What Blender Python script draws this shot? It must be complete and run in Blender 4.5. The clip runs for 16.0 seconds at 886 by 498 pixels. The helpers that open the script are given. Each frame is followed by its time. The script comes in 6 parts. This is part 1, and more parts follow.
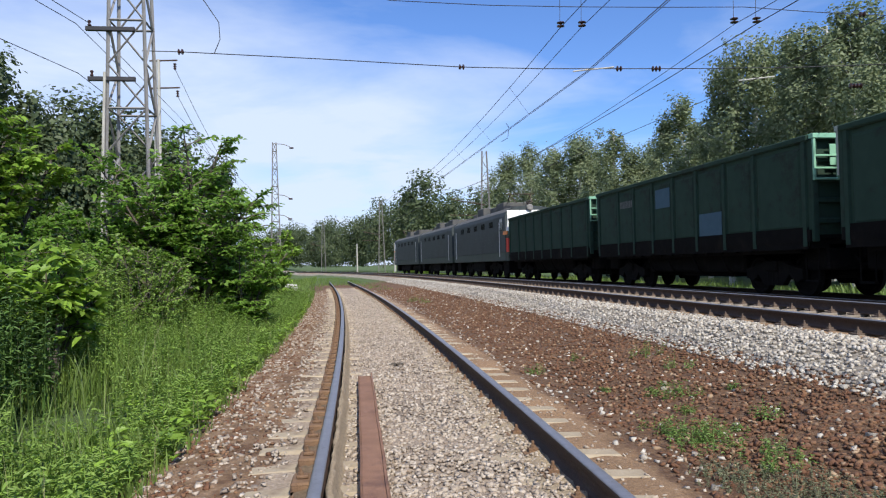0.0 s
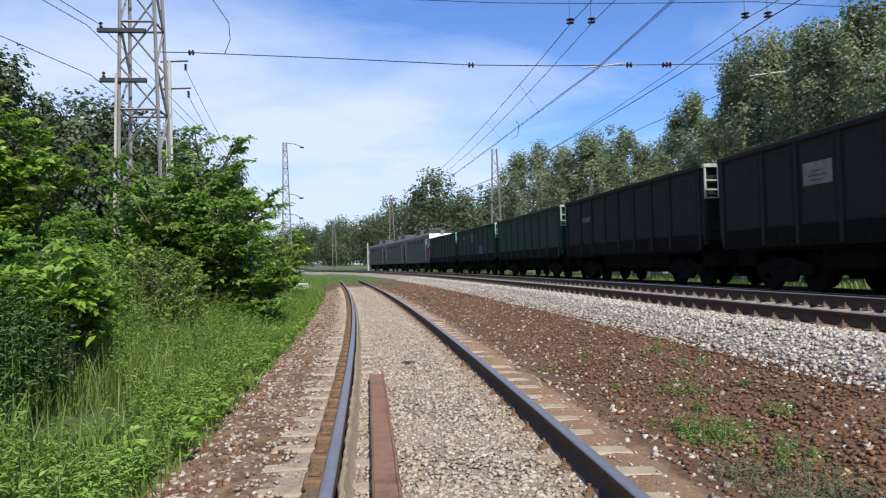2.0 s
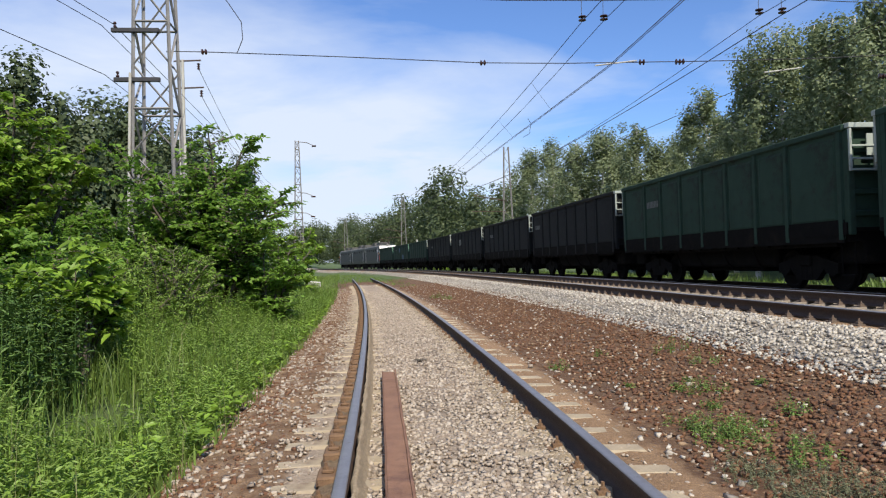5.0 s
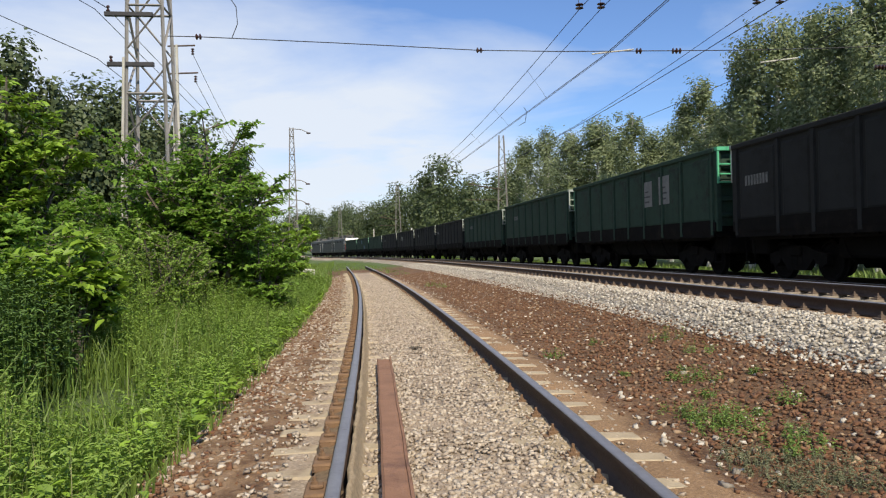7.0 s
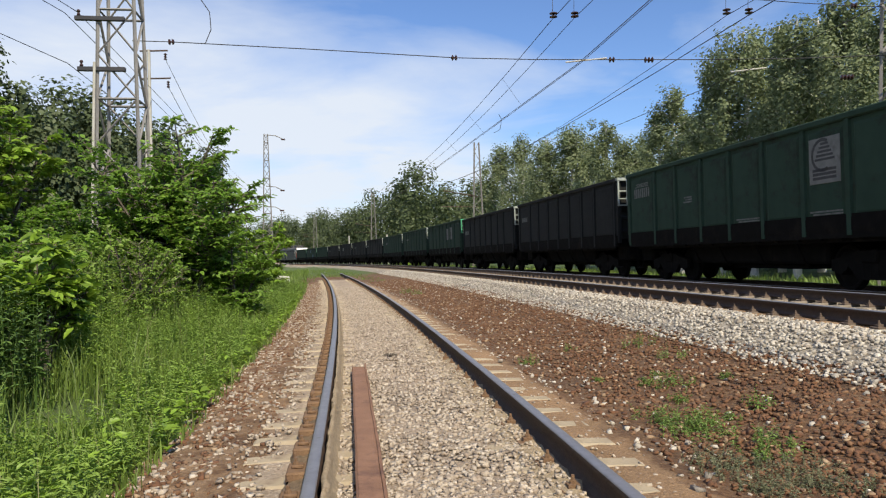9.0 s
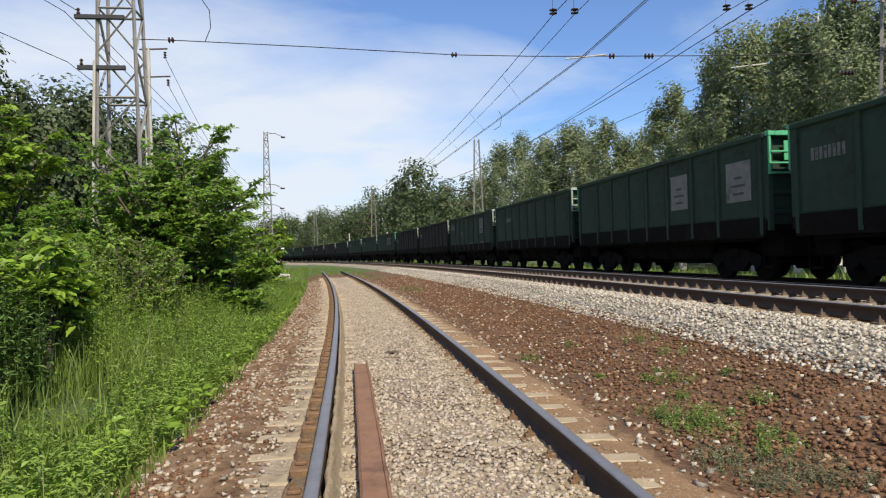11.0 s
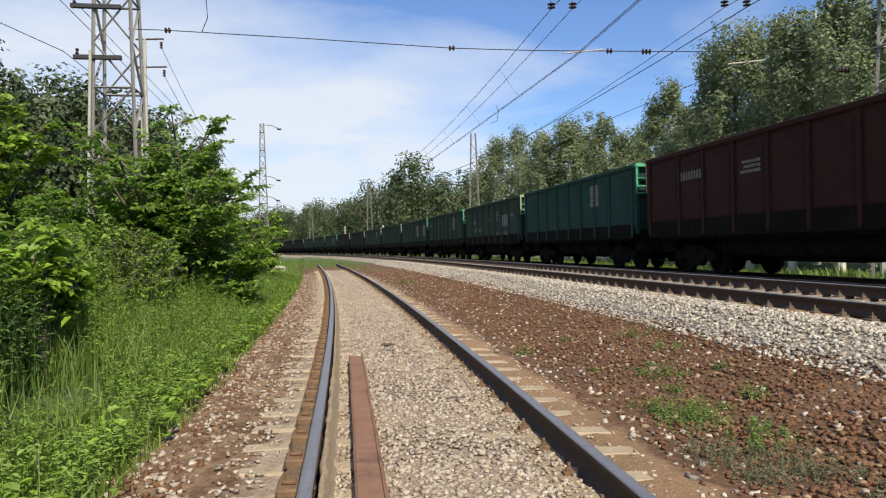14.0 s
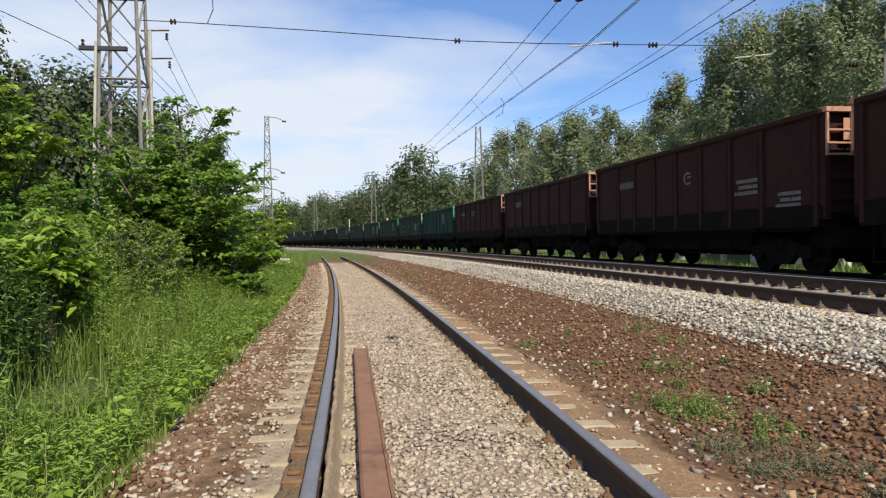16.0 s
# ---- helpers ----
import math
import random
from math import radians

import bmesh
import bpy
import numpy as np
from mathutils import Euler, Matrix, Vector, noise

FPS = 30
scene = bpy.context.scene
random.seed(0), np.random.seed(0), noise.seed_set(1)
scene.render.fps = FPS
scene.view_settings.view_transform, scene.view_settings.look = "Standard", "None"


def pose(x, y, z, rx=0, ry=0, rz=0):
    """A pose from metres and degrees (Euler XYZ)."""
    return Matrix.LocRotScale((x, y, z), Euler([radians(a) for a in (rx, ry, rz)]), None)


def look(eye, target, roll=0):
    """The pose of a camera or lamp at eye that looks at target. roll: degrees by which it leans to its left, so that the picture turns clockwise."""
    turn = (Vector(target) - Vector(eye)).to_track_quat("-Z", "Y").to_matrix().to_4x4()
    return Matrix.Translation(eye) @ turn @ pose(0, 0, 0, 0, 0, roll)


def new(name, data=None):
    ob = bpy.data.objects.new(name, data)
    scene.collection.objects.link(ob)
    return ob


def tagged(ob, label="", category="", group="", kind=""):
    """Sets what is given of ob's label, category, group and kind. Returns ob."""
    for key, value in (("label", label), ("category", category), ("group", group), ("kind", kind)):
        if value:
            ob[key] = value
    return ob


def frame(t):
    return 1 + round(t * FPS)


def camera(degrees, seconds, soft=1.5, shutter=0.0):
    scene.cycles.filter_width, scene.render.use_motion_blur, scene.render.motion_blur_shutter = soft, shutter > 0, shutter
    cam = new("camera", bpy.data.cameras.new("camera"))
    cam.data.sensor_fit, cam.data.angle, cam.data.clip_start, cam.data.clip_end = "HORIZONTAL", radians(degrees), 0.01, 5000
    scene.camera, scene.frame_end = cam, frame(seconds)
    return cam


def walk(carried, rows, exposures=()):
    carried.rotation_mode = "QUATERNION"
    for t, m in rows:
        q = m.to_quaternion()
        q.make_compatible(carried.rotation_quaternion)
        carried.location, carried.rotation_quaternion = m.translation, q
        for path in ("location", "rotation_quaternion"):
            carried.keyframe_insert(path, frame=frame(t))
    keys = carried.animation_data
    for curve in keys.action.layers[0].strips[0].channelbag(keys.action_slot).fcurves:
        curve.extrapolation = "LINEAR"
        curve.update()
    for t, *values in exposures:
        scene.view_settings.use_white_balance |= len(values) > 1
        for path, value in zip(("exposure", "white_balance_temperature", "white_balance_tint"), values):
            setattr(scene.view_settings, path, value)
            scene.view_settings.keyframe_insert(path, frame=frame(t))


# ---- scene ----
cam = camera(63.0, 16.0, soft=1.2)
# seconds, yaw, pitch, roll, x, y, z
VIEW = [
    (0.0, 0, 1.30, 1.31, 0, 0, 1.186), (0.5, 0.229, 0.737, 1.541, 0.009, 0.005, 1.186),
    (1.0, 0.396, 0.694, 2.179, 0.010, -0.011, 1.185), (1.5, 0.554, 1.239, 1.931, 0.006, -0.004, 1.187),
    (2.0, 0.852, 1.179, 1.645, 0.004, -0.010, 1.185), (2.5, 1.278, 1.175, 1.829, 0.005, -0.013, 1.188),
    (3.0, 1.103, 0.768, 1.740, 0.004, -0.005, 1.185), (3.5, 1.179, 0.700, 1.837, 0.007, -0.002, 1.184),
    (4.0, 1.164, 0.999, 1.890, 0.006, -0.010, 1.184), (4.2, 1.513, 1.068, 1.936, 0.005, -0.020, 1.185),
    (6.3, 1.824, 1.076, 1.549, -0.022, 0.014, 1.170), (6.5, 1.475, 0.922, 1.486, -0.024, 0.004, 1.174),
    (7.0, 1.314, 0.147, 1.293, -0.024, 0.010, 1.172), (7.5, 1.083, 0.474, 1.158, -0.021, 0.012, 1.171),
    (8.0, 0.887, 0.586, 1.476, -0.019, 0.006, 1.170), (8.5, -0.162, 0.261, 1.572, -0.018, 0.012, 1.169),
    (9.0, -0.618, 0.632, 1.378, -0.017, 0.006, 1.173), (9.2, -0.577, 0.494, 1.266, -0.022, 0.007, 1.174),
    (11.5, -0.651, 0.364, 1.703, -0.028, -0.014, 1.169), (12.0, -0.847, 0.167, 1.840, -0.024, -0.021, 1.166),
    (12.5, -1.036, 0.159, 2.260, -0.023, -0.017, 1.167), (13.0, -2.156, 0.525, 1.017, -0.025, -0.016, 1.158),
    (13.5, -1.259, 0.257, 1.069, -0.022, -0.015, 1.162), (14.0, -0.942, -0.087, 1.094, -0.033, -0.021, 1.165),
    (14.5, -1.037, -0.114, 1.329, -0.026, -0.011, 1.163), (15.0, -0.500, -0.275, 1.054, -0.030, -0.014, 1.165),
    (15.5, -0.967, -0.160, 0.889, -0.032, -0.013, 1.160), (16.0, -0.620, -0.611, 0.755, -0.045, -0.018, 1.160)]
walk(cam, [(t, pose(x, y, z, 90 + pitch, roll, yaw)) for t, yaw, pitch, roll, x, y, z in VIEW],
     [(0.0, 0.32, 6400, 10), (4.2, 0.32, 6550, 10), (6.3, 0.32, 7400, 8), (16.0, 0.32, 7450, 8)])

# ---- sky and sun ----
SUN_EL, SUN_AZ = 46.0, 157.0   # azimuth clockwise from straight ahead
world = bpy.data.worlds.new("world")
scene.world = world
world.use_nodes = True
wn, wl = world.node_tree.nodes, world.node_tree.links
bg = wn["Background"]
sky = wn.new("ShaderNodeTexSky")
sky.sky_type, sky.sun_disc = "NISHITA", False
sky.sun_elevation, sky.sun_rotation = radians(SUN_EL), radians(SUN_AZ)
sky.air_density, sky.dust_density, sky.ozone_density = 1.0, 0.3, 2.0
tc = wn.new("ShaderNodeTexCoord")
sep = wn.new("ShaderNodeSeparateXYZ")
wl.new(tc.outputs["Generated"], sep.inputs[0])
den = wn.new("ShaderNodeMath"); den.operation = "ADD"; den.inputs[1].default_value = 0.12
wl.new(sep.outputs["Z"], den.inputs[0])
dx = wn.new("ShaderNodeMath"); dx.operation = "DIVIDE"
dy = wn.new("ShaderNodeMath"); dy.operation = "DIVIDE"
wl.new(sep.outputs["X"], dx.inputs[0]); wl.new(den.outputs[0], dx.inputs[1])
wl.new(sep.outputs["Y"], dy.inputs[0]); wl.new(den.outputs[0], dy.inputs[1])
comb = wn.new("ShaderNodeCombineXYZ")
wl.new(dx.outputs[0], comb.inputs[0]); wl.new(dy.outputs[0], comb.inputs[1])
stretch = wn.new("ShaderNodeMapping")
stretch.inputs["Rotation"].default_value = (0, 0, 0.25)
stretch.inputs["Scale"].default_value = (0.42, 0.5, 1)
stretch.inputs["Location"].default_value = (1.35, 0.2, 0)
wl.new(comb.outputs[0], stretch.inputs["Vector"])
puff = wn.new("ShaderNodeTexNoise")
puff.inputs["Scale"].default_value, puff.inputs["Detail"].default_value, puff.inputs["Roughness"].default_value = 1.9, 8, 0.55
puff.inputs["Distortion"].default_value = 0.35
wl.new(stretch.outputs[0], puff.inputs["Vector"])
# denser towards the horizon
low = wn.new("ShaderNodeMapRange")
low.inputs["From Min"].default_value, low.inputs["From Max"].default_value = 0.0, 0.36
low.inputs["To Min"].default_value, low.inputs["To Max"].default_value = 0.36, -0.10
wl.new(sep.outputs["Z"], low.inputs["Value"])
cover = wn.new("ShaderNodeMath"); cover.operation = "ADD"
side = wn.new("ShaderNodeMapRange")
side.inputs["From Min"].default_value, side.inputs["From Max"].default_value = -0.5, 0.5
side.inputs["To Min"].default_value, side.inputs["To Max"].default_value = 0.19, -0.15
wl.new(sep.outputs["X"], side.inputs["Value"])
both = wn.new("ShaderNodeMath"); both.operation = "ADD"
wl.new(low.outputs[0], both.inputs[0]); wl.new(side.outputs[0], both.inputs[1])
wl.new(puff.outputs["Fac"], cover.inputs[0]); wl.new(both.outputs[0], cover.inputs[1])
ramp = wn.new("ShaderNodeValToRGB")
ramp.color_ramp.elements[0].position, ramp.color_ramp.elements[0].color = 0.42, (0, 0, 0, 1)
ramp.color_ramp.elements[1].position, ramp.color_ramp.elements[1].color = 0.80, (0.92, 0.92, 0.92, 1)
wl.new(cover.outputs[0], ramp.inputs[0])
cloud = wn.new("ShaderNodeMix"); cloud.data_type = "RGBA"
cloud.inputs["B"].default_value = (6.1, 6.95, 8.6, 1)
tint = wn.new("ShaderNodeMix"); tint.data_type, tint.blend_type = "RGBA", "MULTIPLY"
tint.inputs["Factor"].default_value = 1.0
tint.inputs["B"].default_value = (0.74, 0.98, 1.42, 1)
wl.new(sky.outputs[0], tint.inputs["A"])
wl.new(ramp.outputs[0], cloud.inputs["Factor"]); wl.new(tint.outputs["Result"], cloud.inputs["A"])
wl.new(cloud.outputs["Result"], bg.inputs["Color"])
bg.inputs["Strength"].default_value = 0.10
sun_data = bpy.data.lights.new("sun", "SUN")
sun_data.energy, sun_data.angle, sun_data.color = 5.0, radians(0.5), (1.0, 0.93, 0.80)
sun = new("sun", sun_data)
az, el = radians(SUN_AZ), radians(SUN_EL)
SUN_DIR = Vector((math.sin(az) * math.cos(el), math.cos(az) * math.cos(el), math.sin(el)))
sun.matrix_basis = look(SUN_DIR * 60, (0, 0, 0))


# ---- materials ----
def material(name, base, base2=None, rough=0.8, metal=0.0, scale=6.0, bump=0.3, bump_scale=40.0, spread=0.5,
             stain=None, stain_scale=1.2, stain_at=0.55, island=0.0, objects=0.0, transmit=0.0, island_cols=None, spec=0.5):
    """Principled surface with two scales of mottling, an optional stain, relief, and shade by island or object."""
    m = bpy.data.materials.new(name)
    m.use_nodes = True
    n, l = m.node_tree.nodes, m.node_tree.links
    b = n["Principled BSDF"]
    tex = n.new("ShaderNodeTexCoord")
    big = n.new("ShaderNodeTexNoise")
    big.inputs["Scale"].default_value, big.inputs["Detail"].default_value, big.inputs["Roughness"].default_value = scale, 6, 0.65
    l.new(tex.outputs["Object"], big.inputs["Vector"])
    r = n.new("ShaderNodeValToRGB")
    r.color_ramp.elements[0].position, r.color_ramp.elements[1].position = 0.5 - spread / 2, 0.5 + spread / 2
    r.color_ramp.elements[0].color = (*base, 1)
    r.color_ramp.elements[1].color = (*(base2 or base), 1)
    l.new(big.outputs["Fac"], r.inputs[0])
    col = r.outputs[0]
    geo = n.new("ShaderNodeNewGeometry")
    if island_cols:
        ir = n.new("ShaderNodeValToRGB")
        ir.color_ramp.interpolation = "LINEAR"
        e = ir.color_ramp.elements
        while len(e) < len(island_cols):
            e.new(0.5)
        for i, c in enumerate(island_cols):
            e[i].position, e[i].color = i / max(1, len(island_cols) - 1), (*c, 1)
        l.new(geo.outputs["Random Per Island"], ir.inputs[0])
        mx = n.new("ShaderNodeMix"); mx.data_type = "RGBA"
        mx.inputs["Factor"].default_value = 0.75
        l.new(col, mx.inputs["A"]); l.new(ir.outputs[0], mx.inputs["B"])
        col = mx.outputs["Result"]
    if stain:
        st = n.new("ShaderNodeTexNoise")
        st.inputs["Scale"].default_value, st.inputs["Detail"].default_value, st.inputs["Roughness"].default_value = stain_scale, 8, 0.7
        l.new(tex.outputs["Object"], st.inputs["Vector"])
        mr = n.new("ShaderNodeMapRange")
        mr.inputs["From Min"].default_value, mr.inputs["From Max"].default_value = stain_at, stain_at + 0.16
        l.new(st.outputs["Fac"], mr.inputs["Value"])
        mx = n.new("ShaderNodeMix"); mx.data_type = "RGBA"
        mx.inputs["B"].default_value = (*stain, 1)
        l.new(mr.outputs[0], mx.inputs["Factor"]); l.new(col, mx.inputs["A"])
        col = mx.outputs["Result"]
    for amount, node, out in ((island, geo, "Random Per Island"), (objects, None, "Random")):
        if amount:
            src = node or n.new("ShaderNodeObjectInfo")
            mr = n.new("ShaderNodeMapRange")
            mr.inputs["To Min"].default_value, mr.inputs["To Max"].default_value = 1 - amount, 1 + amount
            l.new(src.outputs[out], mr.inputs["Value"])
            hs = n.new("ShaderNodeHueSaturation")
            l.new(mr.outputs[0], hs.inputs["Value"]); l.new(col, hs.inputs["Color"])
            col = hs.outputs[0]
    l.new(col, b.inputs["Base Color"])
    b.inputs["Roughness"].default_value, b.inputs["Metallic"].default_value = rough, metal
    b.inputs["Specular IOR Level"].default_value = spec
    if bump:
        fine = n.new("ShaderNodeTexNoise")
        fine.inputs["Scale"].default_value, fine.inputs["Detail"].default_value = bump_scale, 4
        l.new(tex.outputs["Object"], fine.inputs["Vector"])
        bp = n.new("ShaderNodeBump")
        bp.inputs["Strength"].default_value, bp.inputs["Distance"].default_value = bump, 0.02
        l.new(fine.outputs["Fac"], bp.inputs["Height"]); l.new(bp.outputs[0], b.inputs["Normal"])
    if transmit:
        tr = n.new("ShaderNodeBsdfTranslucent")
        ms = n.new("ShaderNodeMixShader")
        ms.inputs[0].default_value = transmit
        l.new(col, tr.inputs["Color"]); l.new(b.outputs[0], ms.inputs[1]); l.new(tr.outputs[0], ms.inputs[2])
        l.new(ms.outputs[0], n["Material Output"].inputs["Surface"])
    return m


RAIL_SIDE = material("rail_rust_side", (0.035, 0.022, 0.018), (0.07, 0.042, 0.03), 0.75, 0.2, 14, 0.4, 90)
RAIL_TOP = material("rail_running_top", (0.22, 0.22, 0.235), (0.31, 0.31, 0.33), 0.5, 0.6, 9, 0.08, 120, stain=(0.09, 0.06, 0.045), stain_scale=7, stain_at=0.6)
RUST = material("rusty_steel", (0.17, 0.088, 0.055), (0.26, 0.142, 0.092), 0.85, 0.1, 5, 0.5, 70, stain=(0.10, 0.05, 0.04), stain_scale=3)
RUST_PLATE = material("rusty_baseplate", (0.11, 0.062, 0.036), (0.20, 0.12, 0.068), 0.9, 0.0, 14, 0.6, 70, stain=(0.08, 0.045, 0.03), stain_scale=6)
RUST_CLIP = material("dull_brown_clip", (0.085, 0.06, 0.045), (0.15, 0.11, 0.085), 0.9, 0.0, 14, 0.4, 70)
RAIL_DIRT = material("rusty_packed_dirt", (0.075, 0.052, 0.034), (0.20, 0.14, 0.085), 0.95, 0, 22, 0.9, 60, spread=0.4, stain=(0.09, 0.055, 0.035), stain_scale=4)
RUST_DARK = material("rust_dark", (0.06, 0.042, 0.034), (0.12, 0.08, 0.062), 0.85, 0.2, 12, 0.4, 80)
SLEEPER = material("sleeper_concrete", (0.29, 0.235, 0.165), (0.42, 0.35, 0.25), 0.9, 0, 5, 0.5, 60, stain=(0.17, 0.11, 0.075), stain_scale=2.2, objects=0.12)
SLEEPER_MAIN = material("sleeper_concrete_grey", (0.15, 0.13, 0.105), (0.23, 0.20, 0.165), 0.9, 0, 5, 0.4, 60, stain=(0.16, 0.13, 0.10), stain_scale=2.2, objects=0.1)
STONE_WHITE = material("ballast_stone", (0.34, 0.32, 0.30), (0.52, 0.50, 0.47), 0.9, 0, 9, 0.4, 60,
                       island_cols=[(0.12, 0.10, 0.08), (0.29, 0.265, 0.225), (0.49, 0.455, 0.40), (0.21, 0.165, 0.125), (0.39, 0.355, 0.30), (0.60, 0.56, 0.49)])
STONE_BROWN = material("brown_stone", (0.16, 0.085, 0.055), (0.24, 0.13, 0.09), 0.95, 0, 9, 0.4, 60,
                       island_cols=[(0.055, 0.023, 0.010), (0.12, 0.05, 0.02), (0.08, 0.033, 0.014), (0.145, 0.07, 0.03), (0.09, 0.038, 0.016), (0.21, 0.12, 0.062), (0.07, 0.03, 0.013), (0.42, 0.32, 0.21)])
STONE_TRACK = material("track_gravel_stone", (0.30, 0.25, 0.22), (0.44, 0.38, 0.34), 0.95, 0, 9, 0.4, 60,
                       island_cols=[(0.13, 0.10, 0.075), (0.31, 0.255, 0.195), (0.43, 0.37, 0.295), (0.22, 0.165, 0.115), (0.53, 0.465, 0.385), (0.18, 0.145, 0.105)])
GALVA = material("weathered_lattice_steel", (0.17, 0.165, 0.16), (0.28, 0.27, 0.26), 0.7, 0.3, 3, 0.2, 60, stain=(0.13, 0.085, 0.06), stain_scale=1.5, stain_at=0.68)
CONCRETE = material("pole_concrete", (0.34, 0.335, 0.31), (0.46, 0.45, 0.41), 0.9, 0, 3, 0.3, 50, stain=(0.30, 0.28, 0.24), stain_scale=0.9)
WIRE = material("dark_wire", (0.03, 0.03, 0.035), (0.05, 0.05, 0.055), 0.6, 0.5, 3, 0)
COPPER = material("contact_wire_old_copper", (0.06, 0.05, 0.045), (0.09, 0.07, 0.06), 0.5, 0.6, 3, 0)
PORCELAIN = material("brown_porcelain", (0.035, 0.018, 0.014), (0.06, 0.03, 0.022), 0.25, 0, 6, 0)
# grimy steel, with the deep shade under the train put into its black
BLACK = material("grimy_shade_black_steel", (0.005, 0.005, 0.005), (0.010, 0.009, 0.0085), 0.9, 0.0, 4, 0.3, 40, stain=(0.016, 0.013, 0.011), stain_scale=2, spec=0.06)
WHITE_PAINT = material("faded_white_paint", (0.35, 0.36, 0.36), (0.55, 0.56, 0.55), 0.8, 0, 9, 0.1, 60)
BARK = material("grey_bark", (0.06, 0.05, 0.04), (0.13, 0.11, 0.09), 0.95, 0, 8, 0.8, 40)
BIRCH = material("birch_bark", (0.45, 0.44, 0.41), (0.62, 0.61, 0.58), 0.85, 0, 3, 0.3, 30, stain=(0.05, 0.045, 0.04), stain_scale=4, stain_at=0.56)
LEAF_BUSH = material("bush_leaf", (0.125, 0.245, 0.034), (0.22, 0.37, 0.062), 0.5, 0, 1.2, 0, island=0.2, transmit=0.5)
LEAF_BRIGHT = material("young_leaf", (0.15, 0.27, 0.03), (0.24, 0.37, 0.05), 0.5, 0, 1.5, 0, island=0.3, transmit=0.4)
LEAF_BIRCH = material("birch_leaf", (0.15, 0.20, 0.10), (0.25, 0.295, 0.16), 0.6, 0, 0.5, 0, island=0.12, transmit=0.45)
LEAF_DARK = material("forest_leaf", (0.055, 0.085, 0.035), (0.11, 0.145, 0.062), 0.6, 0, 0.4, 0, island=0.12, transmit=0.35)
# darker than plain leaves: the hollow's shade is mixed into this green
LEAF_NETTLE_SHADE = material("shaded_nettle_leaf", (0.042, 0.095, 0.018), (0.085, 0.155, 0.03), 0.6, 0, 1.2, 0, island=0.4, transmit=0.2)
LEAF_STALK = material("tall_weed_leaf", (0.145, 0.25, 0.04), (0.25, 0.37, 0.075), 0.55, 0, 0.9, 0, island=0.22, transmit=0.35)
GRASS = material("grass_blade", (0.09, 0.155, 0.026), (0.185, 0.27, 0.06), 0.55, 0, 0.7, 0, island=0.35, transmit=0.35)
STALK = material("dry_stalk", (0.22, 0.24, 0.10), (0.32, 0.32, 0.16), 0.7, 0, 2, 0, island=0.2, transmit=0.3)
WEED_DRY = material("dry_weed_leaf", (0.11, 0.13, 0.07), (0.20, 0.21, 0.125), 0.7, 0, 2, 0, island=0.3, transmit=0.2)
WEED = material("weed_leaf", (0.12, 0.21, 0.045), (0.19, 0.29, 0.075), 0.6, 0, 2, 0, island=0.3, transmit=0.3)

# ---- mesh tools ----
def mesh_of(name, verts, faces, mats, smooth=False, index=None):
    me = bpy.data.meshes.new(name)
    verts = np.asarray(verts, dtype=np.float64).reshape(-1, 3)
    if isinstance(faces, np.ndarray):
        k = faces.shape[1]
        me.vertices.add(len(verts)); me.vertices.foreach_set("co", verts.ravel())
        me.loops.add(faces.size); me.loops.foreach_set("vertex_index", faces.ravel().astype(np.int32))
        me.polygons.add(len(faces)); me.polygons.foreach_set("loop_start", np.arange(0, faces.size, k, dtype=np.int32))
        me.update(calc_edges=True)
    else:
        me.from_pydata([tuple(v) for v in verts], [], faces)
    for m in mats if isinstance(mats, (list, tuple)) else [mats]:
        me.materials.append(m)
    if index is not None:
        me.polygons.foreach_set("material_index", np.asarray(index, dtype=np.int32))
    if smooth:
        me.polygons.foreach_set("use_smooth", np.ones(len(me.polygons), dtype=bool))
    me.update()
    return me


def part(name, me, parent=None, label="", m=None):
    """One mesh object, under a thing or part if given."""
    ob = new(name, me)
    if parent is not None:
        ob.parent = parent
    if m is not None:
        ob.matrix_basis = m
    return tagged(ob, label)


def thing(name, label, category, m=None, group="", kind=""):
    ob = new(name)
    ob.empty_display_size = 0.3
    if m is not None:
        ob.matrix_basis = m
    return tagged(ob, label, category, group, kind)


